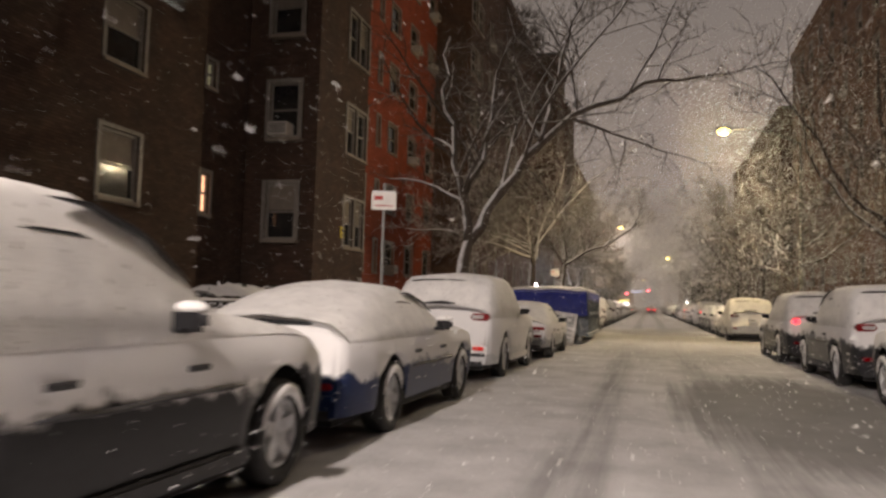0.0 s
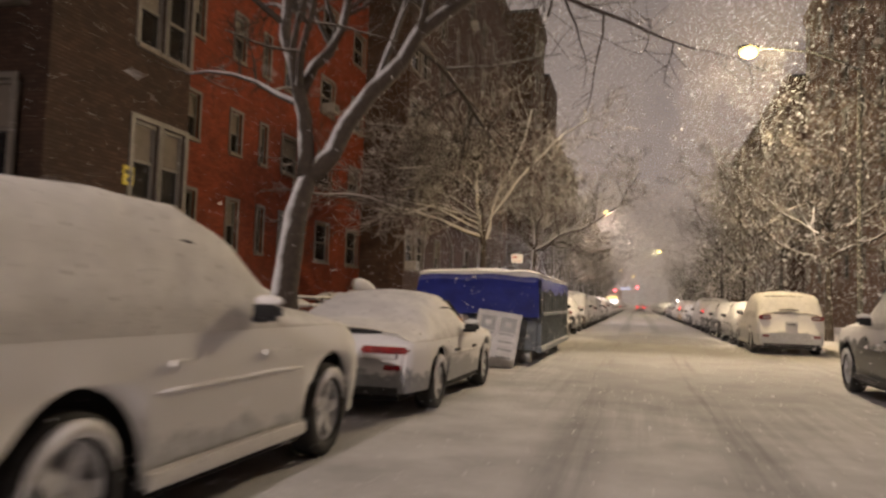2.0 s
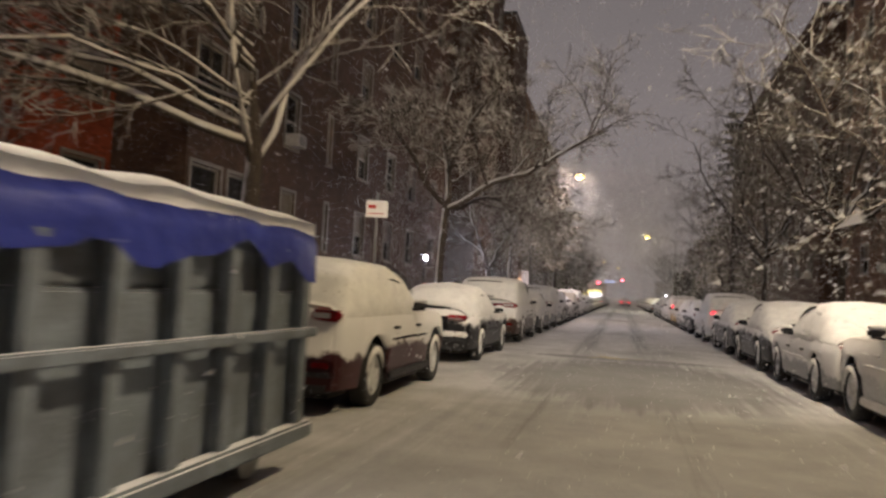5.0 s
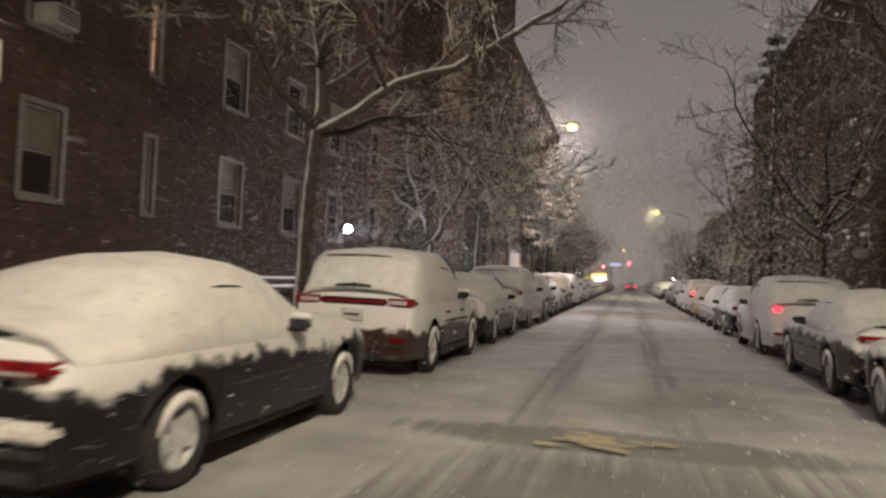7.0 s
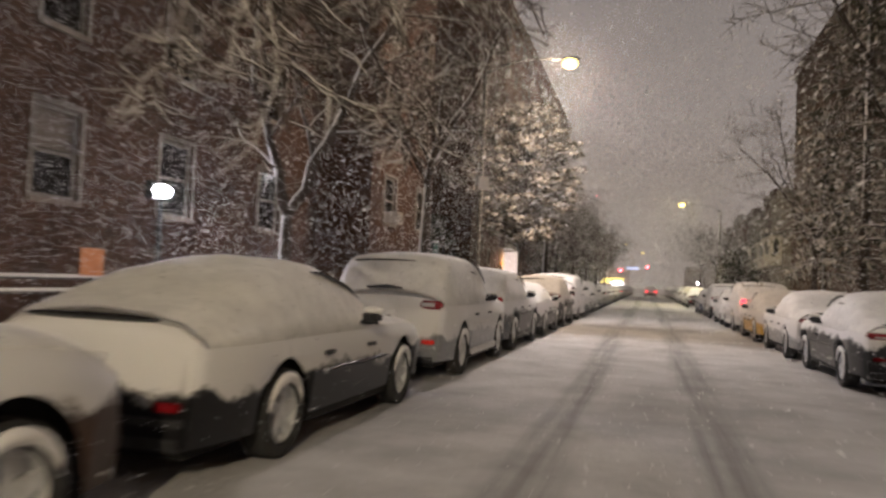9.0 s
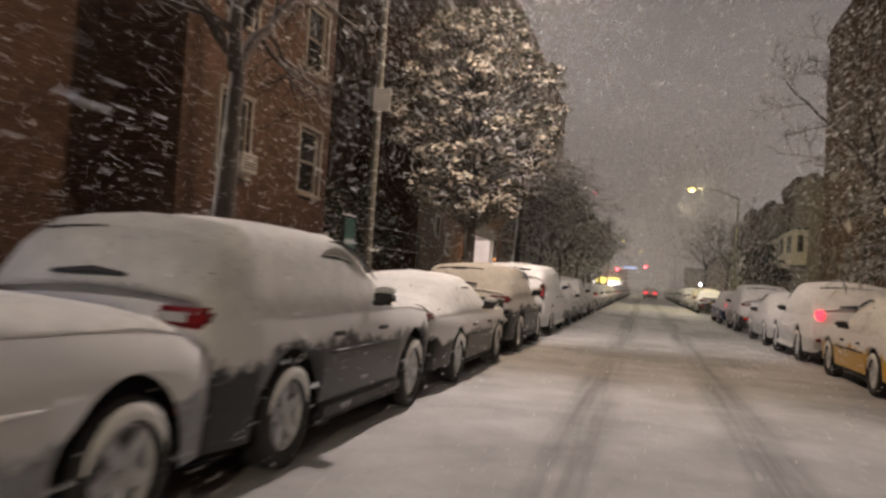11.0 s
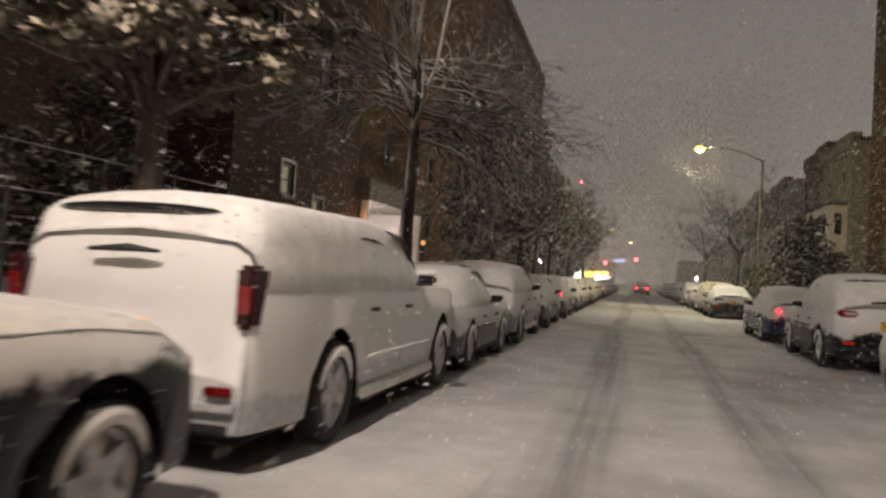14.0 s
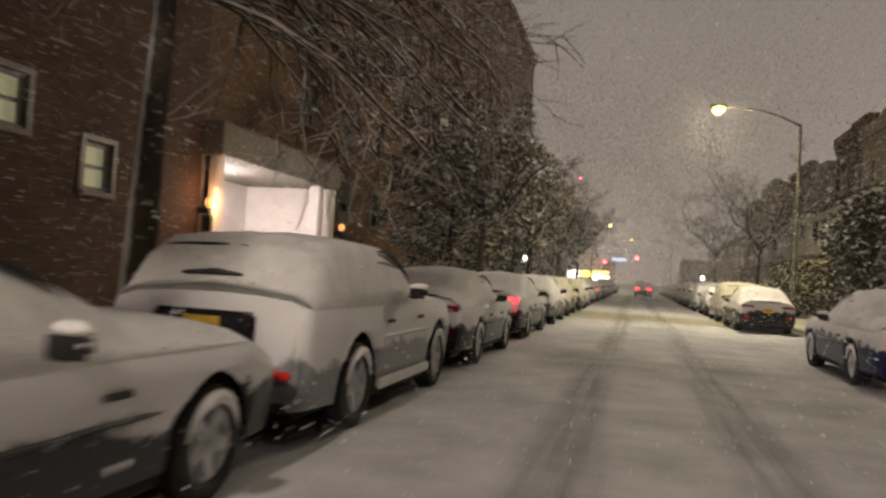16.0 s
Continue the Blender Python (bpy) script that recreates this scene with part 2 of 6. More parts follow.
GLASS_DARK = material("dark_car_glass", (0.01, 0.011, 0.013), 0.08, (0.02, 0.02, 0.022), 3, spec=0.6)
PLASTIC = material("black_plastic", (0.022, 0.022, 0.024), 0.55, (0.05, 0.05, 0.055), 9)
TAIL_OFF = material("tail_lamp", (0.30, 0.012, 0.016), 0.18, (0.12, 0.006, 0.010), 9, spec=0.7)
TAIL_ON = material("tail_lamp_lit", (0.5, 0.02, 0.02), 0.2, emit=(1.0, 0.03, 0.04), strength=3.5)
REFLECTOR = material("red_reflector", (0.90, 0.06, 0.045), 0.2, (0.75, 0.04, 0.03), 20)
AMBER = material("amber_lamp", (0.7, 0.3, 0.05), 0.3, emit=(1.0, 0.42, 0.12), strength=0.9)
TAIL_HOUSE = material("tail_housing", (0.05, 0.008, 0.010), 0.2, (0.03, 0.006, 0.008), 9, spec=0.6)
CLEAR_LENS = material("clear_lens", (0.55, 0.53, 0.53), 0.15, (0.42, 0.40, 0.40), 14, spec=0.6)
PLATE_WHITE = material("white_plate", (0.75, 0.75, 0.75), 0.4)
PLATE_YELLOW = material("yellow_plate", (0.85, 0.56, 0.06), 0.4)
TARP = material("blue_tarp", (0.022, 0.035, 0.26), 0.4, (0.012, 0.02, 0.17), 3.0, 0.5, 9.0, spec=0.5)
CONTAINER = snowed(material("container_steel", (0.20, 0.23, 0.26), 0.6, (0.11, 0.12, 0.13), 3.0, 0.3, 30, metal=0.2), 0.2, 0.5, 5, 0.4)
WHITE_PLASTIC = snowed(material("white_plastic", (0.80, 0.79, 0.78), 0.5, (0.55, 0.53, 0.52), 3), 0.4, 0.7)
CONCRETE = snowed(material("concrete", (0.34, 0.33, 0.31), 0.9, (0.25, 0.24, 0.23), 3, 0.3, 40), 0.2, 0.5, 1.0, 0.4)
AC_WHITE = snowed(material("ac_casing", (0.5, 0.47, 0.43), 0.6), 0.3, 0.6)
PORCH_WALL = material("porch_wall", (0.72, 0.66, 0.60), 0.8, (0.62, 0.57, 0.52), 1.5)
HOARD = material("green_hoarding", (0.045, 0.115, 0.088), 0.6, (0.03, 0.08, 0.062), 2)
SHOP_YELLOW = material("shop_sign_yellow", (0.8, 0.7, 0.1), 0.5, emit=(1.0, 0.78, 0.10), strength=3.0)
SHOP_WHITE = material("shop_light", (0.9, 0.9, 0.9), 0.5, emit=(1.0, 0.92, 0.82), strength=5.0)
SHOP_BLUE = material("sign_light_blue", (0.6, 0.7, 0.9), 0.5, emit=(0.50, 0.58, 0.85), strength=1.2)
RED_GLOW = material("red_signal_lens", (0.8, 0.05, 0.05), 0.3, emit=(1.0, 0.05, 0.06), strength=25)
GREEN_GLOW = material("green_signal_lens", (0.05, 0.6, 0.4), 0.3, emit=(0.05, 0.9, 0.6), strength=6)


def road_material():
    m = material("snowy_road", (0.57, 0.565, 0.57), 0.65, (0.40, 0.397, 0.40), 1.1, 0.5, 14.0, spec=0.12)
    nt = m.node_tree
    b = nt.nodes["Principled BSDF"]
    old = b.inputs["Base Color"].links[0].from_socket
    tc = nt.nodes.new("ShaderNodeTexCoord")
    sep = nt.nodes.new("ShaderNodeSeparateXYZ")
    nt.links.new(tc.outputs["Object"], sep.inputs[0])

    def math_node(op, a, b2=None, c=None):
        n = nt.nodes.new("ShaderNodeMath")
        n.operation = op
        for i, v in enumerate((a, b2, c)):
            if v is None:
                continue
            if isinstance(v, (int, float)):
                n.inputs[i].default_value = v
            else:
                nt.links.new(v, n.inputs[i])
        return n.outputs[0]

    # slow wander of the tracks along the street
    stretch = nt.nodes.new("ShaderNodeMapping")
    stretch.inputs["Scale"].default_value = (0.35, 0.05, 1)
    nt.links.new(tc.outputs["Object"], stretch.inputs["Vector"])
    wander = nt.nodes.new("ShaderNodeTexNoise")
    wander.inputs["Scale"].default_value = 1.0
    wander.inputs["Detail"].default_value = 1
    nt.links.new(stretch.outputs[0], wander.inputs["Vector"])
    x = math_node("MULTIPLY_ADD", math_node("SUBTRACT", wander.outputs["Fac"], 0.5), 0.7, sep.outputs["X"])
    streak_map = nt.nodes.new("ShaderNodeMapping")
    streak_map.inputs["Scale"].default_value = (7.0, 0.22, 1)
    nt.links.new(tc.outputs["Object"], streak_map.inputs["Vector"])
    streak = nt.nodes.new("ShaderNodeTexNoise")
    streak.inputs["Scale"].default_value = 1.0
    streak.inputs["Detail"].default_value = 5
    nt.links.new(streak_map.outputs[0], streak.inputs["Vector"])
    total = None
    for centre, half in ((-0.62, 0.20), (0.95, 0.20)):
        d = math_node("ABSOLUTE", math_node("SUBTRACT", x, centre))
        mr = nt.nodes.new("ShaderNodeMapRange")
        mr.interpolation_type = "SMOOTHSTEP"
        mr.inputs["From Min"].default_value = half + 0.22
        mr.inputs["From Max"].default_value = half - 0.10
        nt.links.new(d, mr.inputs["Value"])
        total = mr.outputs[0] if total is None else math_node("MAXIMUM", total, mr.outputs[0])
    mask = math_node("MULTIPLY", total, math_node("MULTIPLY_ADD", streak.outputs["Fac"], 1.5, -0.25))
    # worn-through patches of wet asphalt
    patch_map = nt.nodes.new("ShaderNodeMapping")
    patch_map.inputs["Scale"].default_value = (0.30, 0.16, 1)
    nt.links.new(tc.outputs["Object"], patch_map.inputs["Vector"])
    patch = nt.nodes.new("ShaderNodeTexNoise")
    patch.inputs["Scale"].default_value = 1.0
    patch.inputs["Detail"].default_value = 6
    nt.links.new(patch_map.outputs[0], patch.inputs["Vector"])
    pm = nt.nodes.new("ShaderNodeMapRange")
    pm.inputs["From Min"].default_value = 0.52
    pm.inputs["From Max"].default_value = 0.72
    nt.links.new(patch.outputs["Fac"], pm.inputs["Value"])
    full = math_node("MAXIMUM", math_node("MULTIPLY", mask, 0.78), math_node("MULTIPLY", pm.outputs[0], 0.55))
    # stretches where the asphalt shows
    for cx, cy, rx, ry, deep in ((1.9, 13.0, 1.7, 5.0, 0.75), (0.7, 42.0, 2.6, 4.2, 0.75), (-0.2, 79.5, 1.0, 1.2, 0.30), (0.4, 46.2, 2.2, 0.6, 0.65), (0.2, 77.0, 2.2, 1.6, 0.4), (0.9, 31.0, 3.4, 11.0, 0.40)):
        dx = math_node("DIVIDE", math_node("SUBTRACT", sep.outputs["X"], cx), rx)
        dy = math_node("DIVIDE", math_node("SUBTRACT", sep.outputs["Y"], cy), ry)
        dist = math_node("ADD", math_node("MULTIPLY", dx, dx), math_node("MULTIPLY", dy, dy))
        em = nt.nodes.new("ShaderNodeMapRange")
        em.interpolation_type = "SMOOTHSTEP"
        em.inputs["From Min"].default_value = 1.25
        em.inputs["From Max"].default_value = 0.45
        nt.links.new(math_node("MULTIPLY_ADD", math_node("SUBTRACT", streak.outputs["Fac"], 0.5), 1.2, dist), em.inputs["Value"])
        full = math_node("MAXIMUM", full, math_node("MULTIPLY", em.outputs[0], deep))
    full = math_node("MINIMUM", full, 1.0)
    mix = nt.nodes.new("ShaderNodeMix")
    mix.data_type = "RGBA"
    mix.inputs["B"].default_value = (0.115, 0.112, 0.108, 1)
    nt.links.new(old, mix.inputs["A"])
    nt.links.new(full, mix.inputs["Factor"])
    nt.links.new(mix.outputs["Result"], b.inputs["Base Color"])
    rg = nt.nodes.new("ShaderNodeMapRange")
    rg.inputs["To Min"].default_value = 0.8
    rg.inputs["To Max"].default_value = 0.9
    nt.links.new(full, rg.inputs["Value"])
    nt.links.new(rg.outputs[0], b.inputs["Roughness"])
    return m


ROAD = road_material()

# ---------------------------------------------------------------- mesh helpers


def mesh_object(name, verts, faces, mat, parent=None, label="", smooth=False):
    me = bpy.data.meshes.new(name)
    me.from_pydata(verts, [], faces)
    if smooth:
        me.polygons.foreach_set("use_smooth", [True] * len(faces))
    me.materials.append(mat)
    ob = new(name, me)
    if parent is not None:
        ob.parent = parent
    if label:
        ob["label"] = label
    return ob


def part(name, bm, mat, parent=None, label="", smooth=False):
    bmesh.ops.recalc_face_normals(bm, faces=bm.faces)
    me = bpy.data.meshes.new(name)
    bm.to_mesh(me)
    bm.free()
    if smooth:
        for p in me.polygons:
            p.use_smooth = True
    me.materials.append(mat)
    ob = new(name, me)
    if parent is not None:
        ob.parent = parent
    if label:
        ob["label"] = label
    return ob


def box(bm, x0, x1, y0, y1, z0, z1, bevel=0.0):
    r = bmesh.ops.create_cube(bm, size=1.0, matrix=Matrix.Translation(((x0 + x1) / 2, (y0 + y1) / 2, (z0 + z1) / 2)) @ Matrix.Diagonal((x1 - x0, y1 - y0, z1 - z0, 1)))
    if bevel:
        vs = set(r["verts"])
        es = [e for e in bm.edges if e.verts[0] in vs and e.verts[1] in vs]
        bmesh.ops.bevel(bm, geom=es, offset=bevel, segments=2, affect="EDGES")
    return r["verts"]


def boxes(name, dims, mat, parent=None, label="", bevel=0.0):
    bm = bmesh.new()
    for d in dims:
        box(bm, *d, bevel=bevel)
    return part(name, bm, mat, parent, label)


def tube(points, radii, sides=8, verts=None, faces=None, cap=True):
    """A tapered tube along points, appended to verts and faces."""
    verts = [] if verts is None else verts
    faces = [] if faces is None else faces
    base = len(verts)
    n = len(points)
    for i, p in enumerate(points):
        p = Vector(p)
        a = Vector(points[max(i - 1, 0)])
        b = Vector(points[min(i + 1, n - 1)])
        d = (b - a)
        d = d.normalized() if d.length > 1e-6 else Vector((0, 0, 1))
        u = d.orthogonal().normalized() if abs(d.z) > 0.95 else d.cross(Vector((0, 0, 1))).normalized()
        v = d.cross(u)
        for k in range(sides):
            t = 2 * math.pi * k / sides
            q = p + (u * math.cos(t) + v * math.sin(t)) * radii[i]
            verts.append(q[:])
    for i in range(n - 1):
        for k in range(sides):
            a = base + i * sides + k
            b = base + i * sides + (k + 1) % sides
            faces.append((a, a + sides, b + sides, b))
    if cap:
        faces.append(tuple(base + k for k in range(sides)))
        faces.append(tuple(base + (n - 1) * sides + k for k in reversed(range(sides))))
    return verts, faces


def thing(name, at, label, category, group="", kind="", rz=0.0):
    ob = new(name)
    ob.empty_display_size = 0.2
    ob.matrix_basis = pose(at[0], at[1], at[2], 0, 0, rz)
    return tagged(ob, label, category, group, kind)

# ---------------------------------------------------------------- ground
KERB_L, KERB_R = -4.72, 5.42


def strip(name, x0, x1, y0, y1, z, nx, ny, mat, lump=0.0, label="", category="", skirt=0.0):
    vs, fs = [], []
    for j in range(ny + 1):
        for i in range(nx + 1):
            x, y = x0 + (x1 - x0) * i / nx, y0 + (y1 - y0) * j / ny
            dz = lump * (noise.noise((x * 0.8, y * 0.35, 3.1)) + 0.5 * noise.noise((x * 2.3, y * 1.7, 9.2))) if lump else 0
            vs.append((x, y, z + dz))
    for j in range(ny):
        for i in range(nx):
            a = j * (nx + 1) + i
            fs.append((a, a + 1, a + nx + 2, a + nx + 1))
    if skirt:
        edge = [j * (nx + 1) for j in range(ny + 1)]
        for e in (edge, [v + nx for v in edge]):
            base = len(vs)
            vs.extend((vs[v][0], vs[v][1], z - skirt) for v in e)
            for k in range(len(e) - 1):
                fs.append((e[k], e[k + 1], base + k + 1, base + k))
    ob = mesh_object(name, vs, fs, mat, smooth=True)
    return tagged(ob, label, category, kind="structure")


def flat(name, x0, x1, y0, y1, z, mat, label, category):
    ob = mesh_object(name, [(x0, y0, z), (x1, y0, z), (x1, y1, z), (x0, y1, z)], [(0, 1, 2, 3)], mat)
    return tagged(ob, label, category, kind="structure")


flat("ground", -1500, 1500, -1500, 1500, -0.06, SNOW, "wide snow-covered ground under a night sky", "ground")
strip("road", KERB_L - 0.1, KERB_R + 0.1, -45, 330, 0.0, 26, 500, ROAD, 0.018, "snow-covered street with faint grey tyre tracks", "road")
strip("pavement_left", -9.6, KERB_L - 0.02, -45, 330, 0.17, 12, 400, SNOW, 0.03, "snow-covered pavement beside parked cars", "pavement", 0.25)
strip("yard_left", -40, -9.62, -45, 330, 0.22, 6, 120, SNOW, 0.06, "snow-covered planted strip before brick houses", "yard", 0.3)
strip("pavement_right", KERB_R + 0.02, 9.6, -45, 330, 0.17, 10, 400, SNOW, 0.03, "snow-covered pavement below bare trees", "pavement", 0.25)
strip("yard_right", 9.62, 40, -45, 330, 0.22, 6, 120, SNOW, 0.06, "snow-covered planted strip before tall houses", "yard", 0.3)
for nm, xk in (("kerb_left", KERB_L), ("kerb_right", KERB_R)):
    tagged(boxes(nm, [(xk - 0.08, xk + 0.08, y, y + 3.97, -0.05, 0.16) for y in range(-44, 328, 4)], CONCRETE, bevel=0.02), "snow-dusted concrete kerb stones along the street", "kerb", kind="structure")

# ---------------------------------------------------------------- houses
window_meshes = {}


def window_mesh(key, dims, mat, bevel=0.0):
    if key not in window_meshes:
        bm = bmesh.new()
        for d in dims:
            box(bm, *d, bevel=bevel)
        me = bpy.data.meshes.new(key[0])
        bm.to_mesh(me)
        bm.free()
        me.materials.append(mat)
        window_meshes[key] = me
    return window_meshes[key]


def window(parent, y, z, w, h, flip, pane=None, blind=False, ac=False):
    """A sash window whose foot is at (0, y, z) of the wall's face; the face looks along +x of the wall."""
    t, d = 0.075, 0.05
    frame_dims = [(-0.16, -d, -w / 2, -w / 2 + t, 0, h), (-0.16, -d, w / 2 - t, w / 2, 0, h), (-0.16, -d, -w / 2 + t, w / 2 - t, h - t, h),
                  (-0.16, -d, -w / 2 + t, w / 2 - t, 0, t), (-0.15, -d - 0.02, -w / 2 + t, w / 2 - t, h * 0.5 - 0.03, h * 0.5 + 0.03)]
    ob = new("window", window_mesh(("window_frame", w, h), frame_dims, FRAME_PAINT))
    ob.parent = parent
    ob.location = (0, y, z)
    p = new("pane", window_mesh(("pane", w, h, pane), [(-0.135, -0.12, -w / 2 + 0.04, w / 2 - 0.04, 0.04, h - 0.04)], pane or PANE))
    p.parent = ob
    s = new("sill", window_mesh(("sill", w), [(-0.18, 0.09, -w / 2 - 0.08, w / 2 + 0.08, -0.10, -0.003)], SILL, 0.012))
    s.parent = ob
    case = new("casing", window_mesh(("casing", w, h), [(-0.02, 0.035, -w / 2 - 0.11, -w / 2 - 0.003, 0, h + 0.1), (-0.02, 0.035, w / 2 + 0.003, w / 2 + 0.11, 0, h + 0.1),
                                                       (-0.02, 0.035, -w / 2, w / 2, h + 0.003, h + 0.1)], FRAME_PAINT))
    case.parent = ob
    if blind:
        b = new("blind", window_mesh(("blind", w, h), [(-0.118, -0.112, -w / 2 + t, w / 2 - t, h * 0.53, h - t)], BLIND))
        b.parent = ob
    if ac:
        a = new("air_conditioner", window_mesh(("ac", 0.62), [(-0.1, 0.42, -0.31, 0.31, 0.0, 0.40)], AC_WHITE, 0.02))
        a.parent = ob
        a["label"] = "boxy window air conditioner capped with snow"
        for k in range(5):
            g = new("grille_slat", window_mesh(("slat", 0.5), [(0.42, 0.43, -0.26, 0.26, 0, 0.025)], DARK_METAL))
            g.parent = a
            g.location = (0, 0, 0.07 + 0.06 * k)
    return ob


def house(name, face, y0, y1, height, depth, mat, openings, label, flip=False, z_foot=0.1, cornice=True):
    """A block whose street wall lies at x = face; openings: (y, z, w, h, options)."""
    root = thing(name, (face, 0, 0), label, "apartment building")
    if flip:
        root.matrix_basis = pose(face, 0, 0) @ Matrix.Diagonal((-1, 1, 1, 1))
    ys = sorted({y0, y1, *[o[0] - o[2] / 2 for o in openings], *[o[0] + o[2] / 2 for o in openings]})
    zs = sorted({z_foot, height, *[o[1] for o in openings], *[o[1] + o[3] for o in openings]})
    vs, fs = [], []

    def quad(a, b, c, d):
        n = len(vs)
        vs.extend((a, b, c, d))
        fs.append((n, n + 1, n + 2, n + 3))

    for i in range(len(ys) - 1):
        run = None
        for j in range(len(zs) - 1):
            ym, zm = (ys[i] + ys[i + 1]) / 2, (zs[j] + zs[j + 1]) / 2
            hole = any(abs(ym - o[0]) < o[2] / 2 and o[1] < zm < o[1] + o[3] for o in openings)
            if not hole:
                if run is None:
                    run = zs[j]
            if hole and run is not None:
                quad((0, ys[i], run), (0, ys[i + 1], run), (0, ys[i + 1], zs[j]), (0, ys[i], zs[j]))
                run = None
        if run is not None:
            quad((0, ys[i], run), (0, ys[i + 1], run), (0, ys[i + 1], height), (0, ys[i], height))
    for o in openings:
        a, b, c, d = o[0] - o[2] / 2, o[0] + o[2] / 2, o[1], o[1] + o[3]
        k = -0.2
        quad((0, a, c), (k, a, c), (k, a, d), (0, a, d))
        quad((k, b, c), (0, b, c), (0, b, d), (k, b, d))
        quad((0, a, d), (k, a, d), (k, b, d), (0, b, d))
        quad((k, a, c), (0, a, c), (0, b, c), (k, b, c))
        quad((k, a, c), (k, b, c), (k, b, d), (k, a, d))
    quad((0, y0, z_foot), (0, y0, height), (-depth, y0, height), (-depth, y0, z_foot))
    quad((0, y1, z_foot), (-depth, y1, z_foot), (-depth, y1, height), (0, y1, height))
    quad((-depth, y0, z_foot), (-depth, y0, height), (-depth, y1, height), (-depth, y1, z_foot))
    mesh_object("wall", vs, fs, mat, root)
    boxes("roof", [(-depth, 0.0, y0, y1, height + 0.004, height + 0.25)], ROOFING, root)
    if cornice:
        boxes("cornice", [(0.004, 0.22, y0, y1, height - 0.45, height + 0.3), (0.004, 0.12, y0, y1, height - 0.75, height - 0.47)], mat, root, bevel=0.02)
        boxes("band_course", [(0.004, 0.03, y0, y1, 2.32, 2.47)], mat, root, bevel=0.008)
    for o in openings:
        opt = o[4] if len(o) > 4 else {}
        window(root, o[0], o[1], o[2], o[3], flip, **opt)
    return root


def openings_for(columns, floors, rng, skip=(), lit=None):
    out = []
    for ci, (y, w) in enumerate(columns):
        for fi, (z, h) in enumerate(floors):
            if (ci, fi) in skip:
                continue
            opt = {"blind": rng.random() < 0.45, "ac": rng.random() < 0.13 and w > 0.9}
            if lit and (ci, fi) in lit:
                opt = {"pane": lit[(ci, fi)]}
            out.append((y, z, w, h, opt))
    return out


rng = random.Random(4)
FLOORS = [(3.45, 1.62), (6.65, 1.62), (9.85, 1.62), (13.05, 1.62), (16.25, 1.62), (19.45, 1.62)]
# dark brick house with its lit stair windows
cols_a = [(-6.0, 1.2), (-1.5, 1.2), (4.2, 1.4), (8.6, 1.4), (12.6, 1.4), (17.15, 1.35), ]
stair = [(20.7, 3.55, 0.42, 1.15, {"pane": PANE_LIT}), (20.75, 7.15, 0.42, 0.75, {"pane": PANE_DIM}), (20.7, 10.6, 0.42, 1.1, {}), (20.7, 13.8, 0.42, 1.1, {})]
house("apartment_house", -12.0, -14.0, 22.8, 23.5, 11, BRICK_DEEP, openings_for(cols_a, FLOORS, rng) + stair,
      "dark brown brick apartment house with sash windows, one lit")
cols_w = [(25.5, 0.78), (26.42, 0.78)]
wing = house("apartment_wing", -9.65, 22.85, 26.9, 23.5, 13, BRICK_DEEP, openings_for(cols_w, [(3.0, 1.6), (6.1, 1.6), (9.3, 1.6), (12.5, 1.6), (15.7, 1.6), (18.9, 1.6)], rng),
      "projecting dark brick wing of an apartment house")
# windows in the wing's end wall, which looks back down the street
for z, cooled in ((3.0, False), (6.1, True), (9.3, False), (12.5, False), (15.7, False)):
    end = window(wing, 0, 0, 1.0, 1.7, False, blind=z in (3.0, 9.3), ac=cooled)
    end.matrix_basis = pose(-1.05, 22.85 - 0.162, z, 0, 0, -90)
# red brick house under the street lamp
cols_b = [(28.6, 1.0), (31.2, 0.62), (33.6, 0.6), (35.4, 0.4), (37.45, 1.25), (40.6, 1.25), (43.9, 1.3)]
house("red_brick_house", -12.4, 26.95, 44.9, 23.0, 11, BRICK_RED, openings_for(cols_b, [(2.6, 1.5), (5.6, 1.3), (8.6, 1.4), (11.6, 1.4), (14.7, 1.4), (17.8, 1.4)], rng),
      "red brick apartment house with snow-edged sash windows")
cols_c = [(45.9, 1.4), (47.6, 1.15), (50.8, 0.95), (54.0, 0.3), (57.6, 1.1), (61.4, 1.1), (65.0, 1.2), (69.4, 1.2)]
house("apartment_house", -10.3, 44.95, 72.6, 23.8, 12, BRICK_DARK, openings_for(cols_c, [(2.55, 1.7), (5.7, 1.7), (8.8, 1.7), (11.9, 1.7), (15.0, 1.7), (18.2, 1.7)], rng, lit={(3, 1): PANE_LIT}),
      "dark brown brick apartment house behind a pipe rail")
cols_d = [(74.5 + 3.6 * i, 1.15) for i in range(2)]
house("brown_brick_house", -8.45, 72.65, 79.2, 25.0, 12, BRICK_DARK, openings_for(cols_d, [(3.2, 1.6), (6.3, 1.6), (9.4, 1.6), (12.5, 1.6), (15.6, 1.6), (18.8, 1.6), (22.0, 1.6)], rng,
      ), "brown brick apartment house with a few dim windows")
house("court_house", -17.0, 79.25, 90.45, 24.0, 8, BRICK_DARK, openings_for([(81.5, 1.2), (85.0, 1.2), (88.4, 1.2)], FLOORS, rng), "dark brick house at the back of a court")
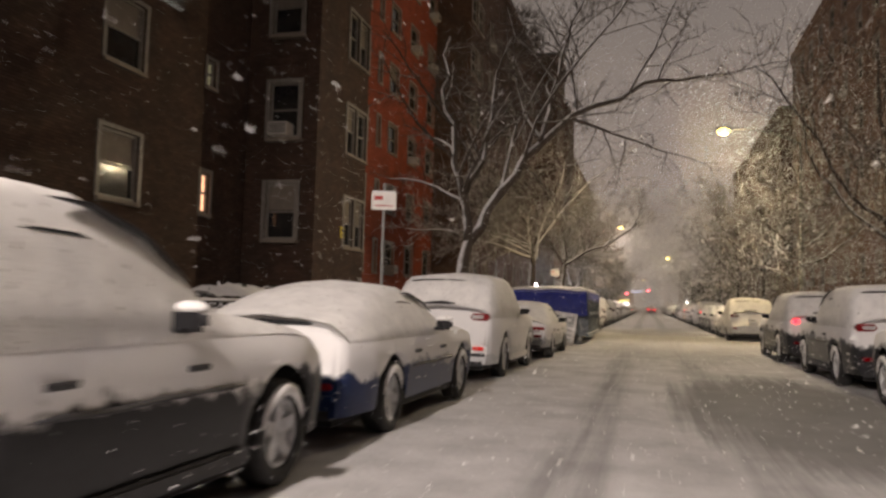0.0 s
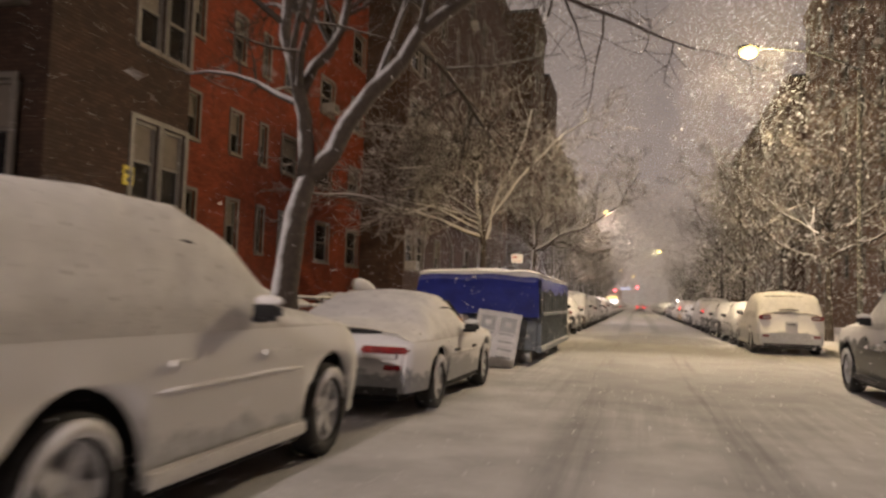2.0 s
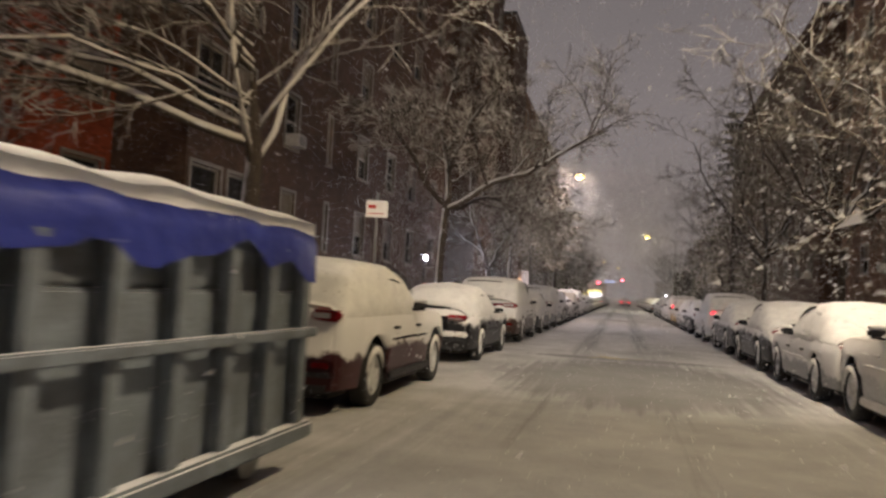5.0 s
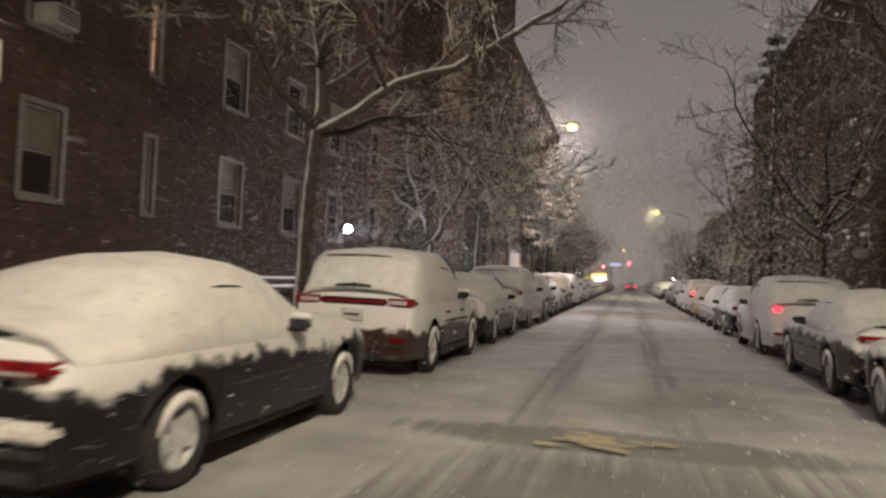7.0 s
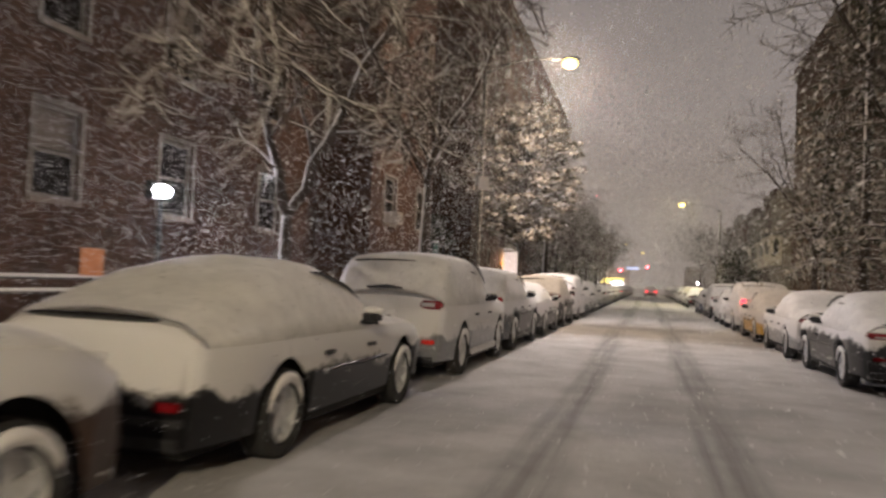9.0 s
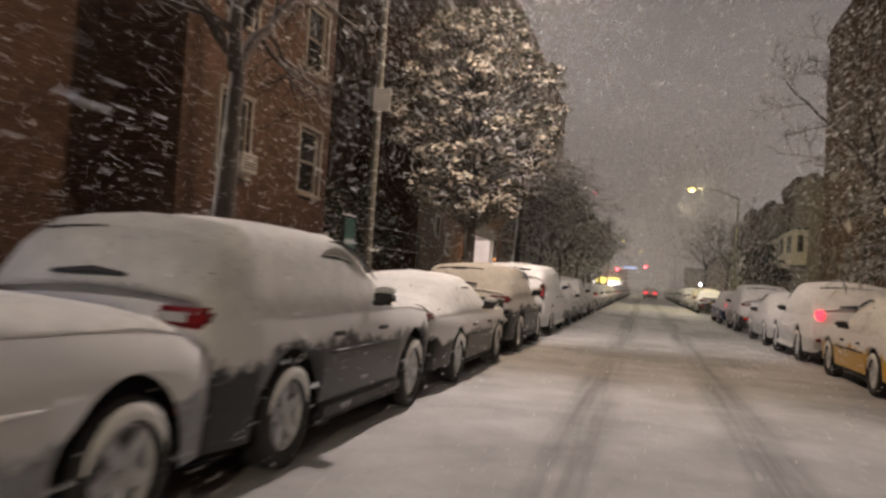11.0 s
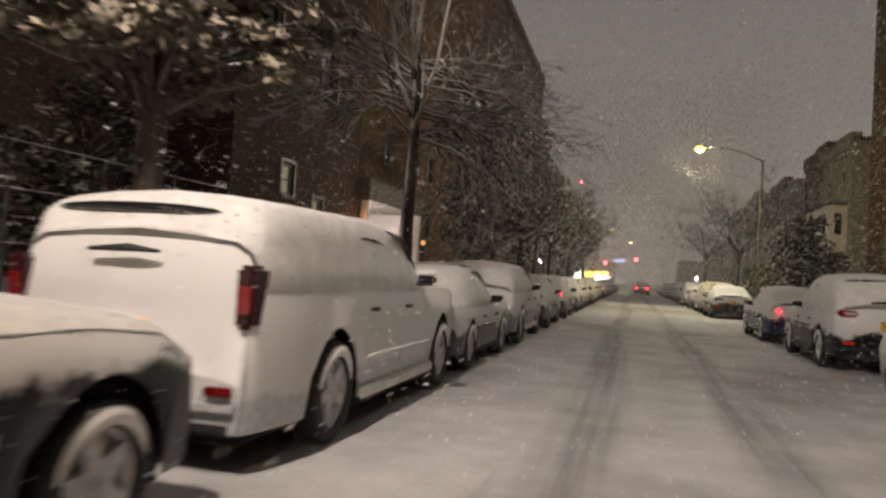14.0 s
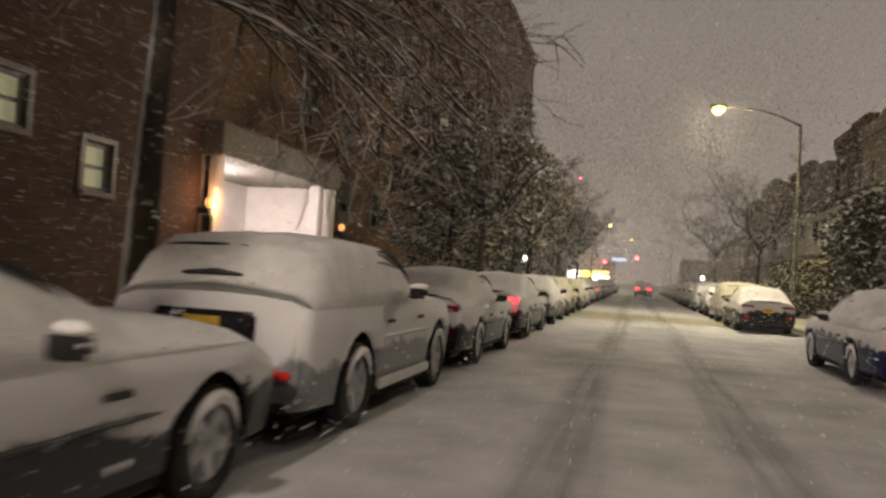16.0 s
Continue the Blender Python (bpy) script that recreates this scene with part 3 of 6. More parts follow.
house("brown_brick_wing", -9.3, 90.5, 98.6, 25.0, 3, BRICK_DARK, [(93.4, 3.15, 0.7, 0.85, {"pane": PANE_DIM}), (95.4, 2.4, 0.7, 0.85, {"pane": PANE_DIM}), (92.0, 6.3, 1.1, 1.6, {}), (95.8, 6.3, 1.1, 1.6, {}), (92.0, 9.4, 1.1, 1.6, {}), (95.8, 9.4, 1.1, 1.6, {}), (92.0, 12.5, 1.1, 1.6, {}), (95.8, 12.5, 1.1, 1.6, {})],
      "projecting brown brick wing beside the entrance", cornice=False)
cols_e = [(109.5 + 3.9 * i, 1.2) for i in range(15)]
house("brown_brick_tower", -12.0, 97.95, 166.0, 25.2, 14, BRICK_BROWN, openings_for(cols_e, [(3.2, 1.6), (6.4, 1.6), (9.6, 1.6), (12.8, 1.6), (16.0, 1.6), (19.2, 1.6), (22.3, 1.6)], rng),
      "long seven-storey brown brick block")
cols_f = [(170 + 4.5 * i, 1.3) for i in range(11)]
house("corner_house", -13.0, 168.0, 222.0, 12.0, 14, BRICK_BROWN, openings_for(cols_f, [(3.6, 1.6), (7.2, 1.6)], rng), "low brick corner house with shops below")
# across the street
cols_g = [(-8 + 3.7 * i, 1.2) for i in range(24)]
house("apartment_block", 13.0, -14.0, 78.0, 25.0, 12, BRICK_BROWN, openings_for(cols_g, [(3.4, 1.6), (6.6, 1.6), (9.8, 1.6), (13.0, 1.6), (16.2, 1.6), (19.4, 1.6), (22.3, 1.5)], rng,
      lit={(11, 2): PANE_DIM, (13, 3): PANE_DIM}), "long brown brick apartment block behind trees", flip=True)
cols_h = [(83.0 + 3.9 * i, 1.2) for i in range(10)]
house("apartment_block", 12.4, 80.5, 122.0, 21.0, 12, BRICK_DARK, openings_for(cols_h, [(3.4, 1.6), (6.6, 1.6), (9.8, 1.6), (13.0, 1.6), (16.2, 1.6)], rng), "dark brick apartment block with a stepped roofline", flip=True)
yy = 124.0
for i in range(8):
    wdt = 7.4
    hgt = (10.6, 11.4, 9.8, 11.0, 10.2, 11.6, 10.4, 11.0)[i]
    mt = (STUCCO, BRICK_DARK, STUCCO, BRICK_DARK, BRICK_BROWN, STUCCO, BRICK_BROWN, BRICK_DARK)[i]
    ops = [(yy + 1.9, z, 1.0, 1.5, {}) for z in (1.4, 7.6)] + [(yy + 5.3, 7.6, 1.0, 1.5, {})]
    row = house("row_house", 12.0 + 0.4 * (i % 2), yy, yy + wdt - 0.05, hgt, 10, mt, ops, "narrow three-storey row house with a snowy roof", flip=True)
    for b0, b1, zb in ((yy + 0.5, yy + 3.3, 4.0), (yy + 4.1, yy + 6.5, 4.5)):
        bay = boxes("bay", [(0.01, 1.1, b0, b1, zb, 6.75)], SIDING, row, "pale boarded bay on the upper floor", bevel=0.04)
        boxes("bay_roof", [(0.01, 1.22, b0 - 0.1, b1 + 0.1, 6.754, 6.95)], ROOFING, bay, bevel=0.04)
        boxes("bay_window", [(1.085, 1.125, b0 + 0.5, b1 - 0.5, 5.0, 6.3)], PANE, bay, bevel=0.01)
        boxes("side_window", [(0.35, 0.75, b0 - 0.025, b0 + 0.02, 5.0, 6.3)], PANE, bay, bevel=0.01)
    boxes("roof_parapet", [(-0.5, 0.18, yy + 0.1, yy + 3.4, hgt - 0.2, hgt + 0.55)], mt, row, bevel=0.03)
    boxes("stoop", [(0.01, 0.5 + 0.3 * k, yy + 4.6, yy + 6.0, 0.2, 1.3 - 0.26 * k) for k in range(4)], CONCRETE, row)
    yy += wdt
house("far_house", 13.0, 186.0, 232.0, 8.0, 12, BRICK_BROWN, openings_for([(190 + 4.5 * i, 1.3) for i in range(9)], [(3.6, 1.6)], rng), "far brick house row near the crossing", flip=True)
for nm, x0, x1, y0, h in (("far_block", -60, -9, 262, 16), ("far_block", 10, 60, 262, 7)):
    fb = thing(nm, ((x0 + x1) / 2, y0, 0), "distant brick block beyond the street crossing", "building")
    hw = (x1 - x0) / 2
    boxes("wall", [(-hw, hw, 0, 10, 0.1, h)], BRICK_BROWN, fb)
    boxes("roof", [(-hw, hw, -0.15, 10, h + 0.004, h + 0.4)], ROOFING, fb)
back = boxes("wall_behind", [(-30, 30, -48, -46, 0, 18)], BRICK_DARK)
tagged(back, "plain dark wall closing the street behind", "wall", kind="structure")

# ---------------------------------------------------------------- lit entrance
porch = thing("entrance_porch", (-9.0, 102.0, 0.2), "brightly lit white entrance porch with a flat canopy", "porch")
boxes("canopy", [(-3.0, 0.1, -3.3, 3.4, 3.42, 4.15)], STUCCO, porch, "pale flat canopy edged with snow", bevel=0.03)
boxes("side_wall", [(-3.0, 0.0, 3.05, 3.35, 0, 3.41)], PORCH_WALL, porch)
boxes("side_wall", [(-3.0, -0.2, -3.25, -2.95, 0, 3.41)], PORCH_WALL, porch)
boxes("back_wall", [(-3.0, -2.8, -2.94, 3.04, 0, 3.41)], PORCH_WALL, porch)
boxes("column", [(-0.35, 0.0, -3.25, -2.95, 0, 3.41)], PORCH_WALL, porch, bevel=0.03)
boxes("column", [(-0.35, 0.0, 2.2, 2.5, 0, 3.41)], PORCH_WALL, porch, bevel=0.03)
pd = boxes("door", [(-2.79, -2.72, -1.9, -0.4, 0, 2.3)], PLATE_WHITE, porch, "white double entrance door")
boxes("door_pane", [(-2.715, -2.71, -1.75, -1.22, 0.9, 2.15), (-2.715, -2.71, -1.08, -0.55, 0.9, 2.15)], PANE, pd)
boxes("ceiling_lamp", [(-2.0, -1.3, -2.5, -1.2, 3.30, 3.40)], GLOW_WHITE, porch, "bright white ceiling lamp", bevel=0.02)
lamp("porch_light", (-10.6, 101.2, 2.9), 150, (1.0, 0.88, 0.78), 0.25)
for y in (98.6, 106.1):
    sc = thing("wall_lamp", (-9.05, y, 2.55), "small glowing orange lamp beside the entrance", "wall lamp", "entrance wall lamps")
    boxes("bracket", [(-0.25, 0.02, -0.05, 0.05, -0.25, -0.12)], DARK_METAL, sc)
    bm = bmesh.new()
    bmesh.ops.create_icosphere(bm, subdivisions=2, radius=0.11)
    part("globe", bm, AMBER, sc, "glowing orange globe", True)
    boxes("post", [(-0.06, 0.06, -0.06, 0.06, -2.4, -0.26)], DARK_METAL, sc)
lamp("wall_light", (-8.85, 98.6, 2.55), 28, (1.0, 0.5, 0.2), 0.12)

# flood lamp over a side gate
fl = thing("flood_lamp", (-8.7, 62.3, 0.2), "white flood lamp on a post beside a low gate", "lamp")
v, f = tube([(0, 0, 0), (0, 0, 2.45)], [0.05, 0.05], 8)
mesh_object("post", v, f, DARK_METAL, fl)
boxes("head", [(-0.10, 0.06, -0.36, 0.36, 2.44, 2.78)], DARK_METAL, fl, bevel=0.02)
bm = bmesh.new()
bmesh.ops.create_uvsphere(bm, u_segments=18, v_segments=10, radius=1, matrix=pose(0.07, -0.06, 2.61) @ Matrix.Diagonal((0.12, 0.26, 0.12, 1)))
part("lens", bm, GLOW_WHITE, fl, "bright white lens", True)
spot("flood_light", (-8.5, 62.3, 2.75), (-3.5, 57.0, 0.6), 700, (1.0, 0.92, 0.88), 150, 0.5, 0.15)

# ---------------------------------------------------------------- street furniture
for foot, lx, ly, lz, colour, watts in STREET_LAMPS:
    off = -0.8 if foot == -5.15 else 0.6
    lp = thing("street_lamp", (foot, ly + off, 0.15), "lit grey steel street lamp with a curved arm", "street lamp", "street lamps")
    dx, dy = lx - foot, -off
    top = lz - 0.15
    v, f = tube([(0, 0, 0), (0, 0, 0.5), (0, 0, 0.52), (0, 0, top - 0.55)], [0.14, 0.13, 0.085, 0.06], 10)
    mesh_object("pole", v, f, POLE, lp, smooth=True)
    pts = [(dx * t, dy * t, top - 0.6 + 0.6 * math.sin(min(t * 1.5, 1) * math.pi / 2)) for t in (0, 0.1, 0.25, 0.45, 0.7, 0.9)]
    v, f = tube(pts, [0.05, 0.045, 0.04, 0.035, 0.03, 0.03], 8)
    mesh_object("arm", v, f, POLE, lp, smooth=True)
    bm = bmesh.new()
    bmesh.ops.create_uvsphere(bm, u_segments=14, v_segments=8, radius=1, matrix=pose(dx, dy, top + 0.02) @ Matrix.Diagonal((0.34, 0.17, 0.10, 1)))
    part("lamp_head", bm, POLE, lp, "cobra-shaped lamp head", True)
    bm = bmesh.new()
    bmesh.ops.create_uvsphere(bm, u_segments=14, v_segments=8, radius=1, matrix=pose(dx, dy, top - 0.09) @ Matrix.Diagonal((0.27, 0.22, 0.20, 1)))
    part("lens", bm, GLOW_LENS, lp, "glowing yellow lens", True)


def parking_sign(x, y, h, rz):
    s = thing("parking_sign", (x, y, 0.15), "white parking sign with red lettering on a steel post", "street sign", "parking signs", rz=rz)
    v, f = tube([(0, 0, 0), (0, 0, h)], [0.032, 0.032], 6)
    mesh_object("post", v, f, METAL, s)
    pl = boxes("plate", [(-0.24, 0.24, -0.045, -0.035, h - 0.52, h - 0.19)], SIGN_WHITE, s, "white plate with a snow cap", bevel=0.004)
    boxes("lettering", [(-0.17, 0.17, -0.050, -0.0455, h - 0.45, h - 0.43), (-0.19, -0.02, -0.050, -0.0455, h - 0.33, h - 0.25)], SIGN_RED, pl)
    boxes("snow_cap", [(-0.24, 0.24, -0.06, -0.015, h - 0.188, h - 0.15)], SNOW, s, bevel=0.015)
    return s


parking_sign(-4.95, 15.95, 3.38, 14)
parking_sign(-5.0, 44.2, 3.25, 14)
sg = thing("street_sign", (5.75, 77.2, 0.15), "small pale sign on a thin post", "street sign")
v, f = tube([(0, 0, 0), (0, 0, 3.2)], [0.03, 0.03], 6)
mesh_object("post", v, f, METAL, sg)
boxes("plate", [(-0.22, 0.22, -0.05, -0.04, 2.75, 3.12)], SIGN_WHITE, sg, bevel=0.004)
# leaning utility pole with a small sign
up = thing("pole_sign", (-5.15, 73.97, 0.15), "small white sign clamped to a lamp pole", "street sign")
boxes("plate", [(-0.04, 0.30, -0.15, -0.13, 4.2, 4.62)], SIGN_WHITE, up, bevel=0.004)
boxes("bracket", [(-0.16, -0.04, -0.15, -0.11, 4.3, 4.65)], METAL, up)
# shelter sign on the brick wing
sh = tagged(boxes("wall_sign", [(-9.645, -9.62, 24.85, 25.15, 3.25, 3.62)], SIGN_YELLOW, bevel=0.004), "small yellow sign with black marks on brick", "sign")
for yy2, zz in ((24.93, 3.50), (25.07, 3.50), (25.0, 3.35)):
    boxes("mark", [(-9.619, -9.615, yy2 - 0.05, yy2 + 0.05, zz - 0.04, zz + 0.04)], SIGN_BLACK, sh)


def pipe_rail(x, y0, y1, step=2.4):
    r = thing("pipe_rail", (x, (y0 + y1) / 2, 0.17), "two-bar dark pipe rail lined with snow", "railing", "pavement railings")
    h = (y1 - y0) / 2
    for z in (0.80, 1.0):
        v, f = tube([(0, -h, z), (0, h, z)], [0.026, 0.026], 8)
        mesh_object("rail", v, f, RAIL, r, smooth=True)
        v, f = tube([(0, -h, z + 0.035), (0, h, z + 0.035)], [0.024, 0.024], 6)
        mesh_object("snow_line", v, f, SNOW, r, smooth=True)
    n = int((y1 - y0) / step)
    for i in range(n + 1):
        v, f = tube([(0, -h + i * step, 0), (0, -h + i * step, 1.03)], [0.03, 0.03], 8)
        mesh_object("post", v, f, RAIL, r)


for y0 in (2.0, 12.0, 28.5, 38.5, 48.0, 57.8):
    pipe_rail(-8.05, y0, y0 + 9.6)


def leaf_cloud(name, blobs, per, size, mat, parent, seed, label="", up=0.35):
    """Small folded leaves scattered through soft blobs (x, y, z, rx, ry, rz)."""
    r = np.random.default_rng(seed)
    vs, fs = [], []
    for bx, by, bz, rx, ry, rz in blobs:
        n = per
        d = r.normal(size=(n, 3))
        d /= np.linalg.norm(d, axis=1)[:, None]
        d *= (r.random(n) ** 0.4)[:, None]
        pts = d * (rx, ry, rz) + (bx, by, bz)
        for p in pts:
            a = r.normal(size=3) * (1, 1, up)
            a /= np.linalg.norm(a) + 1e-6
            b = np.cross(a, r.normal(size=3) * (1, 1, 0.3) + (0, 0, 1))
            b /= np.linalg.norm(b) + 1e-6
            s = size * (0.6 + 0.8 * r.random())
            k = len(vs)
            vs.extend([tuple(p - a * s), tuple(p + b * s * 0.45), tuple(p + a * s), tuple(p - b * s * 0.45)])
            fs.append((k, k + 1, k + 2, k + 3))
    ob = mesh_object(name, vs, fs, mat, parent, label)
    return ob


def hedge(x, y0, y1, h, seed):
    hd = thing("hedge", (x, (y0 + y1) / 2, 0.2), "clipped dark hedge under a cap of snow", "hedge", "yard hedges")
    L = y1 - y0
    n = max(3, int(L / 0.6))
    blobs = [(0, -L / 2 + L * (i + 0.5) / n, h * 0.5, 0.5, 0.45, h * 0.55) for i in range(n)]
    leaf_cloud("foliage", blobs, 130, 0.09, HEDGE, hd, seed)
    vs, fs = [], []
    rows, cols = int(L * 6), 9
    for j in range(rows + 1):
        y = -L / 2 + L * j / rows
        end = min(1.0, min(j, rows - j) / 3)
        for i in range(cols):
            u = i / (cols - 1) * 2 - 1
            lump = 0.5 + 0.5 * noise.noise((u * 1.3, y * 1.4, seed * 3.1)) + 0.35 * noise.noise((u * 3, y * 4.0, seed * 1.7))
            vs.append((u * (0.44 + 0.08 * noise.noise((y * 2.2, seed, u))), y, h * 0.90 + (0.05 + 0.17 * lump) * (1 - u * u) * end - 0.10 * abs(u) ** 3))
    for j in range(rows):
        for i in range(cols - 1):
            a = j * cols + i
            fs.append((a, a + 1, a + cols + 1, a + cols))
    mesh_object("snow_cap", vs, fs, SNOW, hd, smooth=True)


hedge(-9.0, 8.0, 14.0, 1.15, 1)
hedge(-9.0, 16.0, 21.0, 1.3, 2)
hedge(-9.2, 33.5, 37.0, 1.1, 3)
hedge(-8.9, 29.0, 31.6, 0.9, 7)

# bags and a bin under snow beside the red house
# brown bag colour doubles as painted shade between the snow lumps
BAG = snowed(material("shaded_bag", (0.10, 0.075, 0.055), 0.5, (0.06, 0.048, 0.04), 5, 0.3, 20), -0.35, 0.0, 3.0, 0.5)
heap = thing("refuse_heap", (-6.3, 23.4, 0.17), "heap of refuse bags buried in snow on the pavement", "refuse heap")
rb = random.Random(5)
for i in range(11):
    bm = bmesh.new()
    bmesh.ops.create_icosphere(bm, subdivisions=3, radius=1, matrix=pose(rb.uniform(-0.5, 0.5), rb.uniform(-1.2, 1.2), 0.35 + 0.32 * (i % 3)) @ Matrix.Diagonal((rb.uniform(0.4, 0.6), rb.uniform(0.4, 0.6), rb.uniform(0.3, 0.42), 1)))
    for v in bm.verts:
        v.co += v.normal * (0.10 * noise.noise(v.co * 2.3) + 0.06 * noise.noise(v.co * 6.0))
    part("bag", bm, BAG, heap, smooth=True)
CARD = material("wet_cardboard", (0.20, 0.12, 0.07), 0.85, (0.12, 0.08, 0.055), 6, 0.3, 30)
crate = thing("cardboard_box", (-5.75, 22.35, 0.17), "wet brown cardboard box under snow by the heap", "box", rz=22)
boxes("carton", [(-0.35, 0.35, -0.25, 0.25, 0.0, 0.62)], CARD, crate, bevel=0.015)
boxes("snow_cap", [(-0.36, 0.36, -0.26, 0.26, 0.624, 0.76)], SNOW, crate, bevel=0.06)
bn = thing("storage_bin", (-5.0, 25.85, 0.15), "tall pale storage bin with a thick snow cap", "bin")
boxes("body", [(-0.3, 0.3, -0.5, 0.5, 0, 1.05)], PORCH_WALL, bn, bevel=0.03)
boxes("upper_box", [(-0.2, 0.2, -0.36, 0.32, 1.054, 1.22)], PORCH_WALL, bn, bevel=0.02)
bm = bmesh.new()
bmesh.ops.create_icosphere(bm, subdivisions=3, radius=1, matrix=pose(0, -0.03, 1.25, -24, 0, 0) @ Matrix.Diagonal((0.22, 0.40, 0.10, 1)))
part("snow_cap", bm, SNOW, bn, smooth=True)
for i, yb in enumerate((12.9, 13.7)):
    ac = thing("wall_unit", (-11.75, yb, 0.2), "white ground-level utility cabinet by the wall", "cabinet", "utility cabinets")
    boxes("body", [(-0.2, 0.25, -0.34, 0.34, 0.0, 1.95)], AC_WHITE, ac, bevel=0.02)
    boxes("vent", [(0.251, 0.26, -0.25, 0.25, 1.5 + 0.08 * k, 1.53 + 0.08 * k) for k in range(4)], DARK_METAL, ac)

# roll-off container under a blue tarpaulin
ct = thing("refuse_container", (-3.2, 27.7, 0.0), "grey steel roll-off container under a blue tarpaulin", "container")
CW, CL, CH = 1.20, 6.05, 1.77
boxes("shell", [(-CW, CW, 0.0, CL, 0.28, 1.30), (-CW + 0.03, CW - 0.03, 0.03, CL - 0.03, 1.302, 1.70)], CONTAINER, ct, bevel=0.02)
for i in range(12):
    y = 0.12 + i * (CL - 0.3) / 11
    for sx in (1, -1):
        boxes("rib", [(sx * (CW + 0.045) - 0.042, sx * (CW + 0.045) + 0.042, y, y + 0.13, 0.36, 1.55)], CONTAINER, ct, bevel=0.012)
boxes("bottom_rail", [(CW + 0.004, CW + 0.12, -0.06, CL + 0.06, 0.24, 0.36), (-CW - 0.12, -CW - 0.004, -0.06, CL + 0.06, 0.24, 0.36)], CONTAINER, ct, bevel=0.02)
boxes("middle_rail", [(CW + 0.09, CW + 0.14, 0, CL, 0.98, 1.05)], CONTAINER, ct, bevel=0.01)
boxes("end_bar", [(-CW + 0.1, CW - 0.1, -0.07, -0.004, z, z + 0.07) for z in (0.45, 0.8)], CONTAINER, ct, bevel=0.01)
for x in (-0.95, 0.95):
    for y in (0.35, CL - 0.4):
        bm = bmesh.new()
        bmesh.ops.create_cone(bm, cap_ends=True, segments=20, radius1=0.15, radius2=0.15, depth=0.22, matrix=pose(x, y, 0.15, 0, 90, 0))
        part("roller", bm, METAL, ct, smooth=False)
# tarpaulin: sagging top, a straight end flap and a ragged side hem
vs, fs = [], []
NX, NY = 16, 40
for j in range(NY + 1):
    for i in range(NX + 1):
        u, w = i / NX * 2 - 1, j / NY
        vs.append((u * (CW + 0.03), -0.03 + w * (CL + 0.06), CH + 0.05 * math.cos(u * 1.5) + 0.03 * noise.noise((u * 2, w * 9, 0))))
for j in range(NY):
    for i in range(NX):
        a = j * (NX + 1) + i
        fs.append((a, a + 1, a + NX + 2, a + NX + 1))
for side in (0, NX):
    base = len(vs)
    sx = -1 if side == 0 else 1
    for j in range(NY + 1):
        x, y, z = vs[j * (NX + 1) + side]
        drop = 0.30 + 0.22 * noise.noise((y * 0.9, sx * 3.0, 1.0)) + 0.10 * noise.noise((y * 3.1, sx, 5.0))
        for k in (1, 2, 3):
            vs.append((x + sx * (0.06 + 0.03 * noise.noise((y * 4, k, 0))), y, z - drop * k / 3))
    for j in range(NY):
        a, b = j * (NX + 1) + side, (j + 1) * (NX + 1) + side
        p, q = base + j * 3, base + (j + 1) * 3
        fs += [(a, b, q, p), (p, q, q + 1, p + 1), (p + 1, q + 1, q + 2, p + 2)]
base = len(vs)
for i in range(NX + 1):
    x, y, z = vs[i]
    for k in range(1, 6):
        vs.append((x * (1 + 0.012 * k), y - 0.05 - 0.07 * k + 0.02 * noise.noise((x * 3, k * 0.6, 2)), z - 0.165 * k))
for i in range(NX):
    a, b = i, i + 1
    p, q = base + i * 5, base + (i + 1) * 5
    fs.append((a, b, q, p))
    for k in range(4):
        fs.append((p + k, q + k, q + k + 1, p + k + 1))
mesh_object("tarpaulin", vs, fs, TARP, ct, "creased bright blue tarpaulin", True)
vs, fs = [], []
for j in range(NY + 1):
    for i in range(NX + 1):
        u, w = i / NX * 2 - 1, j / NY
        edge = 0.05 * (max(abs(u), abs(2 * w - 1)) > 0.99)
        vs.append((u * (CW + 0.05), -0.05 + w * (CL + 0.1), CH + 0.062 + 0.05 * math.cos(u * 1.5) - edge + 0.05 * (0.5 + noise.noise((u * 2, w * 12, 4)))))
for j in range(NY):
    for i in range(NX):
        a = j * (NX + 1) + i
        fs.append((a, a + 1, a + NX + 2, a + NX + 1))
rim_line = list(range(NX + 1)) + [j * (NX + 1) + NX for j in range(1, NY + 1)] + [NY * (NX + 1) + i for i in reversed(range(NX))] + [j * (NX + 1) for j in reversed(range(1, NY))]
base = len(vs)
for q in rim_line:
    x, y, z = vs[q]
    vs.append((x, y, z - 0.07 - 0.06 * (0.5 + noise.noise((x * 3, y * 3, 7)))))
for q in range(len(rim_line)):
    p = (q + 1) % len(rim_line)
    fs.append((rim_line[q], rim_line[p], base + p, base + q))
mesh_object("snow_cap", vs, fs, SNOW, ct, smooth=True)

# white ramp-like barrier leaning on the container, and a lamp trailer box
br = thing("barrier_panel", (-2.62, 26.75, 0.0), "white moulded plastic barrier leaning against the container", "barrier")
br.matrix_basis = pose(-2.74, 26.75, 0.0, -14, 7, 0)
boxes("panel", [(-0.43, 0.43, -0.03, 0.03, 0.02, 0.70)], WHITE_PLASTIC, br, bevel=0.012)
for x0, x1 in ((-0.43, -0.35), (-0.05, 0.05), (0.35, 0.43)):
    boxes("post", [(x0, x1, -0.03, 0.03, 0.702, 1.08)], WHITE_PLASTIC, br, bevel=0.012)
for x0, x1 in ((-0.348, -0.052), (0.052, 0.348)):
    boxes("top_bar", [(x0, x1, -0.03, 0.03, 0.98, 1.08)], WHITE_PLASTIC, br, bevel=0.012)
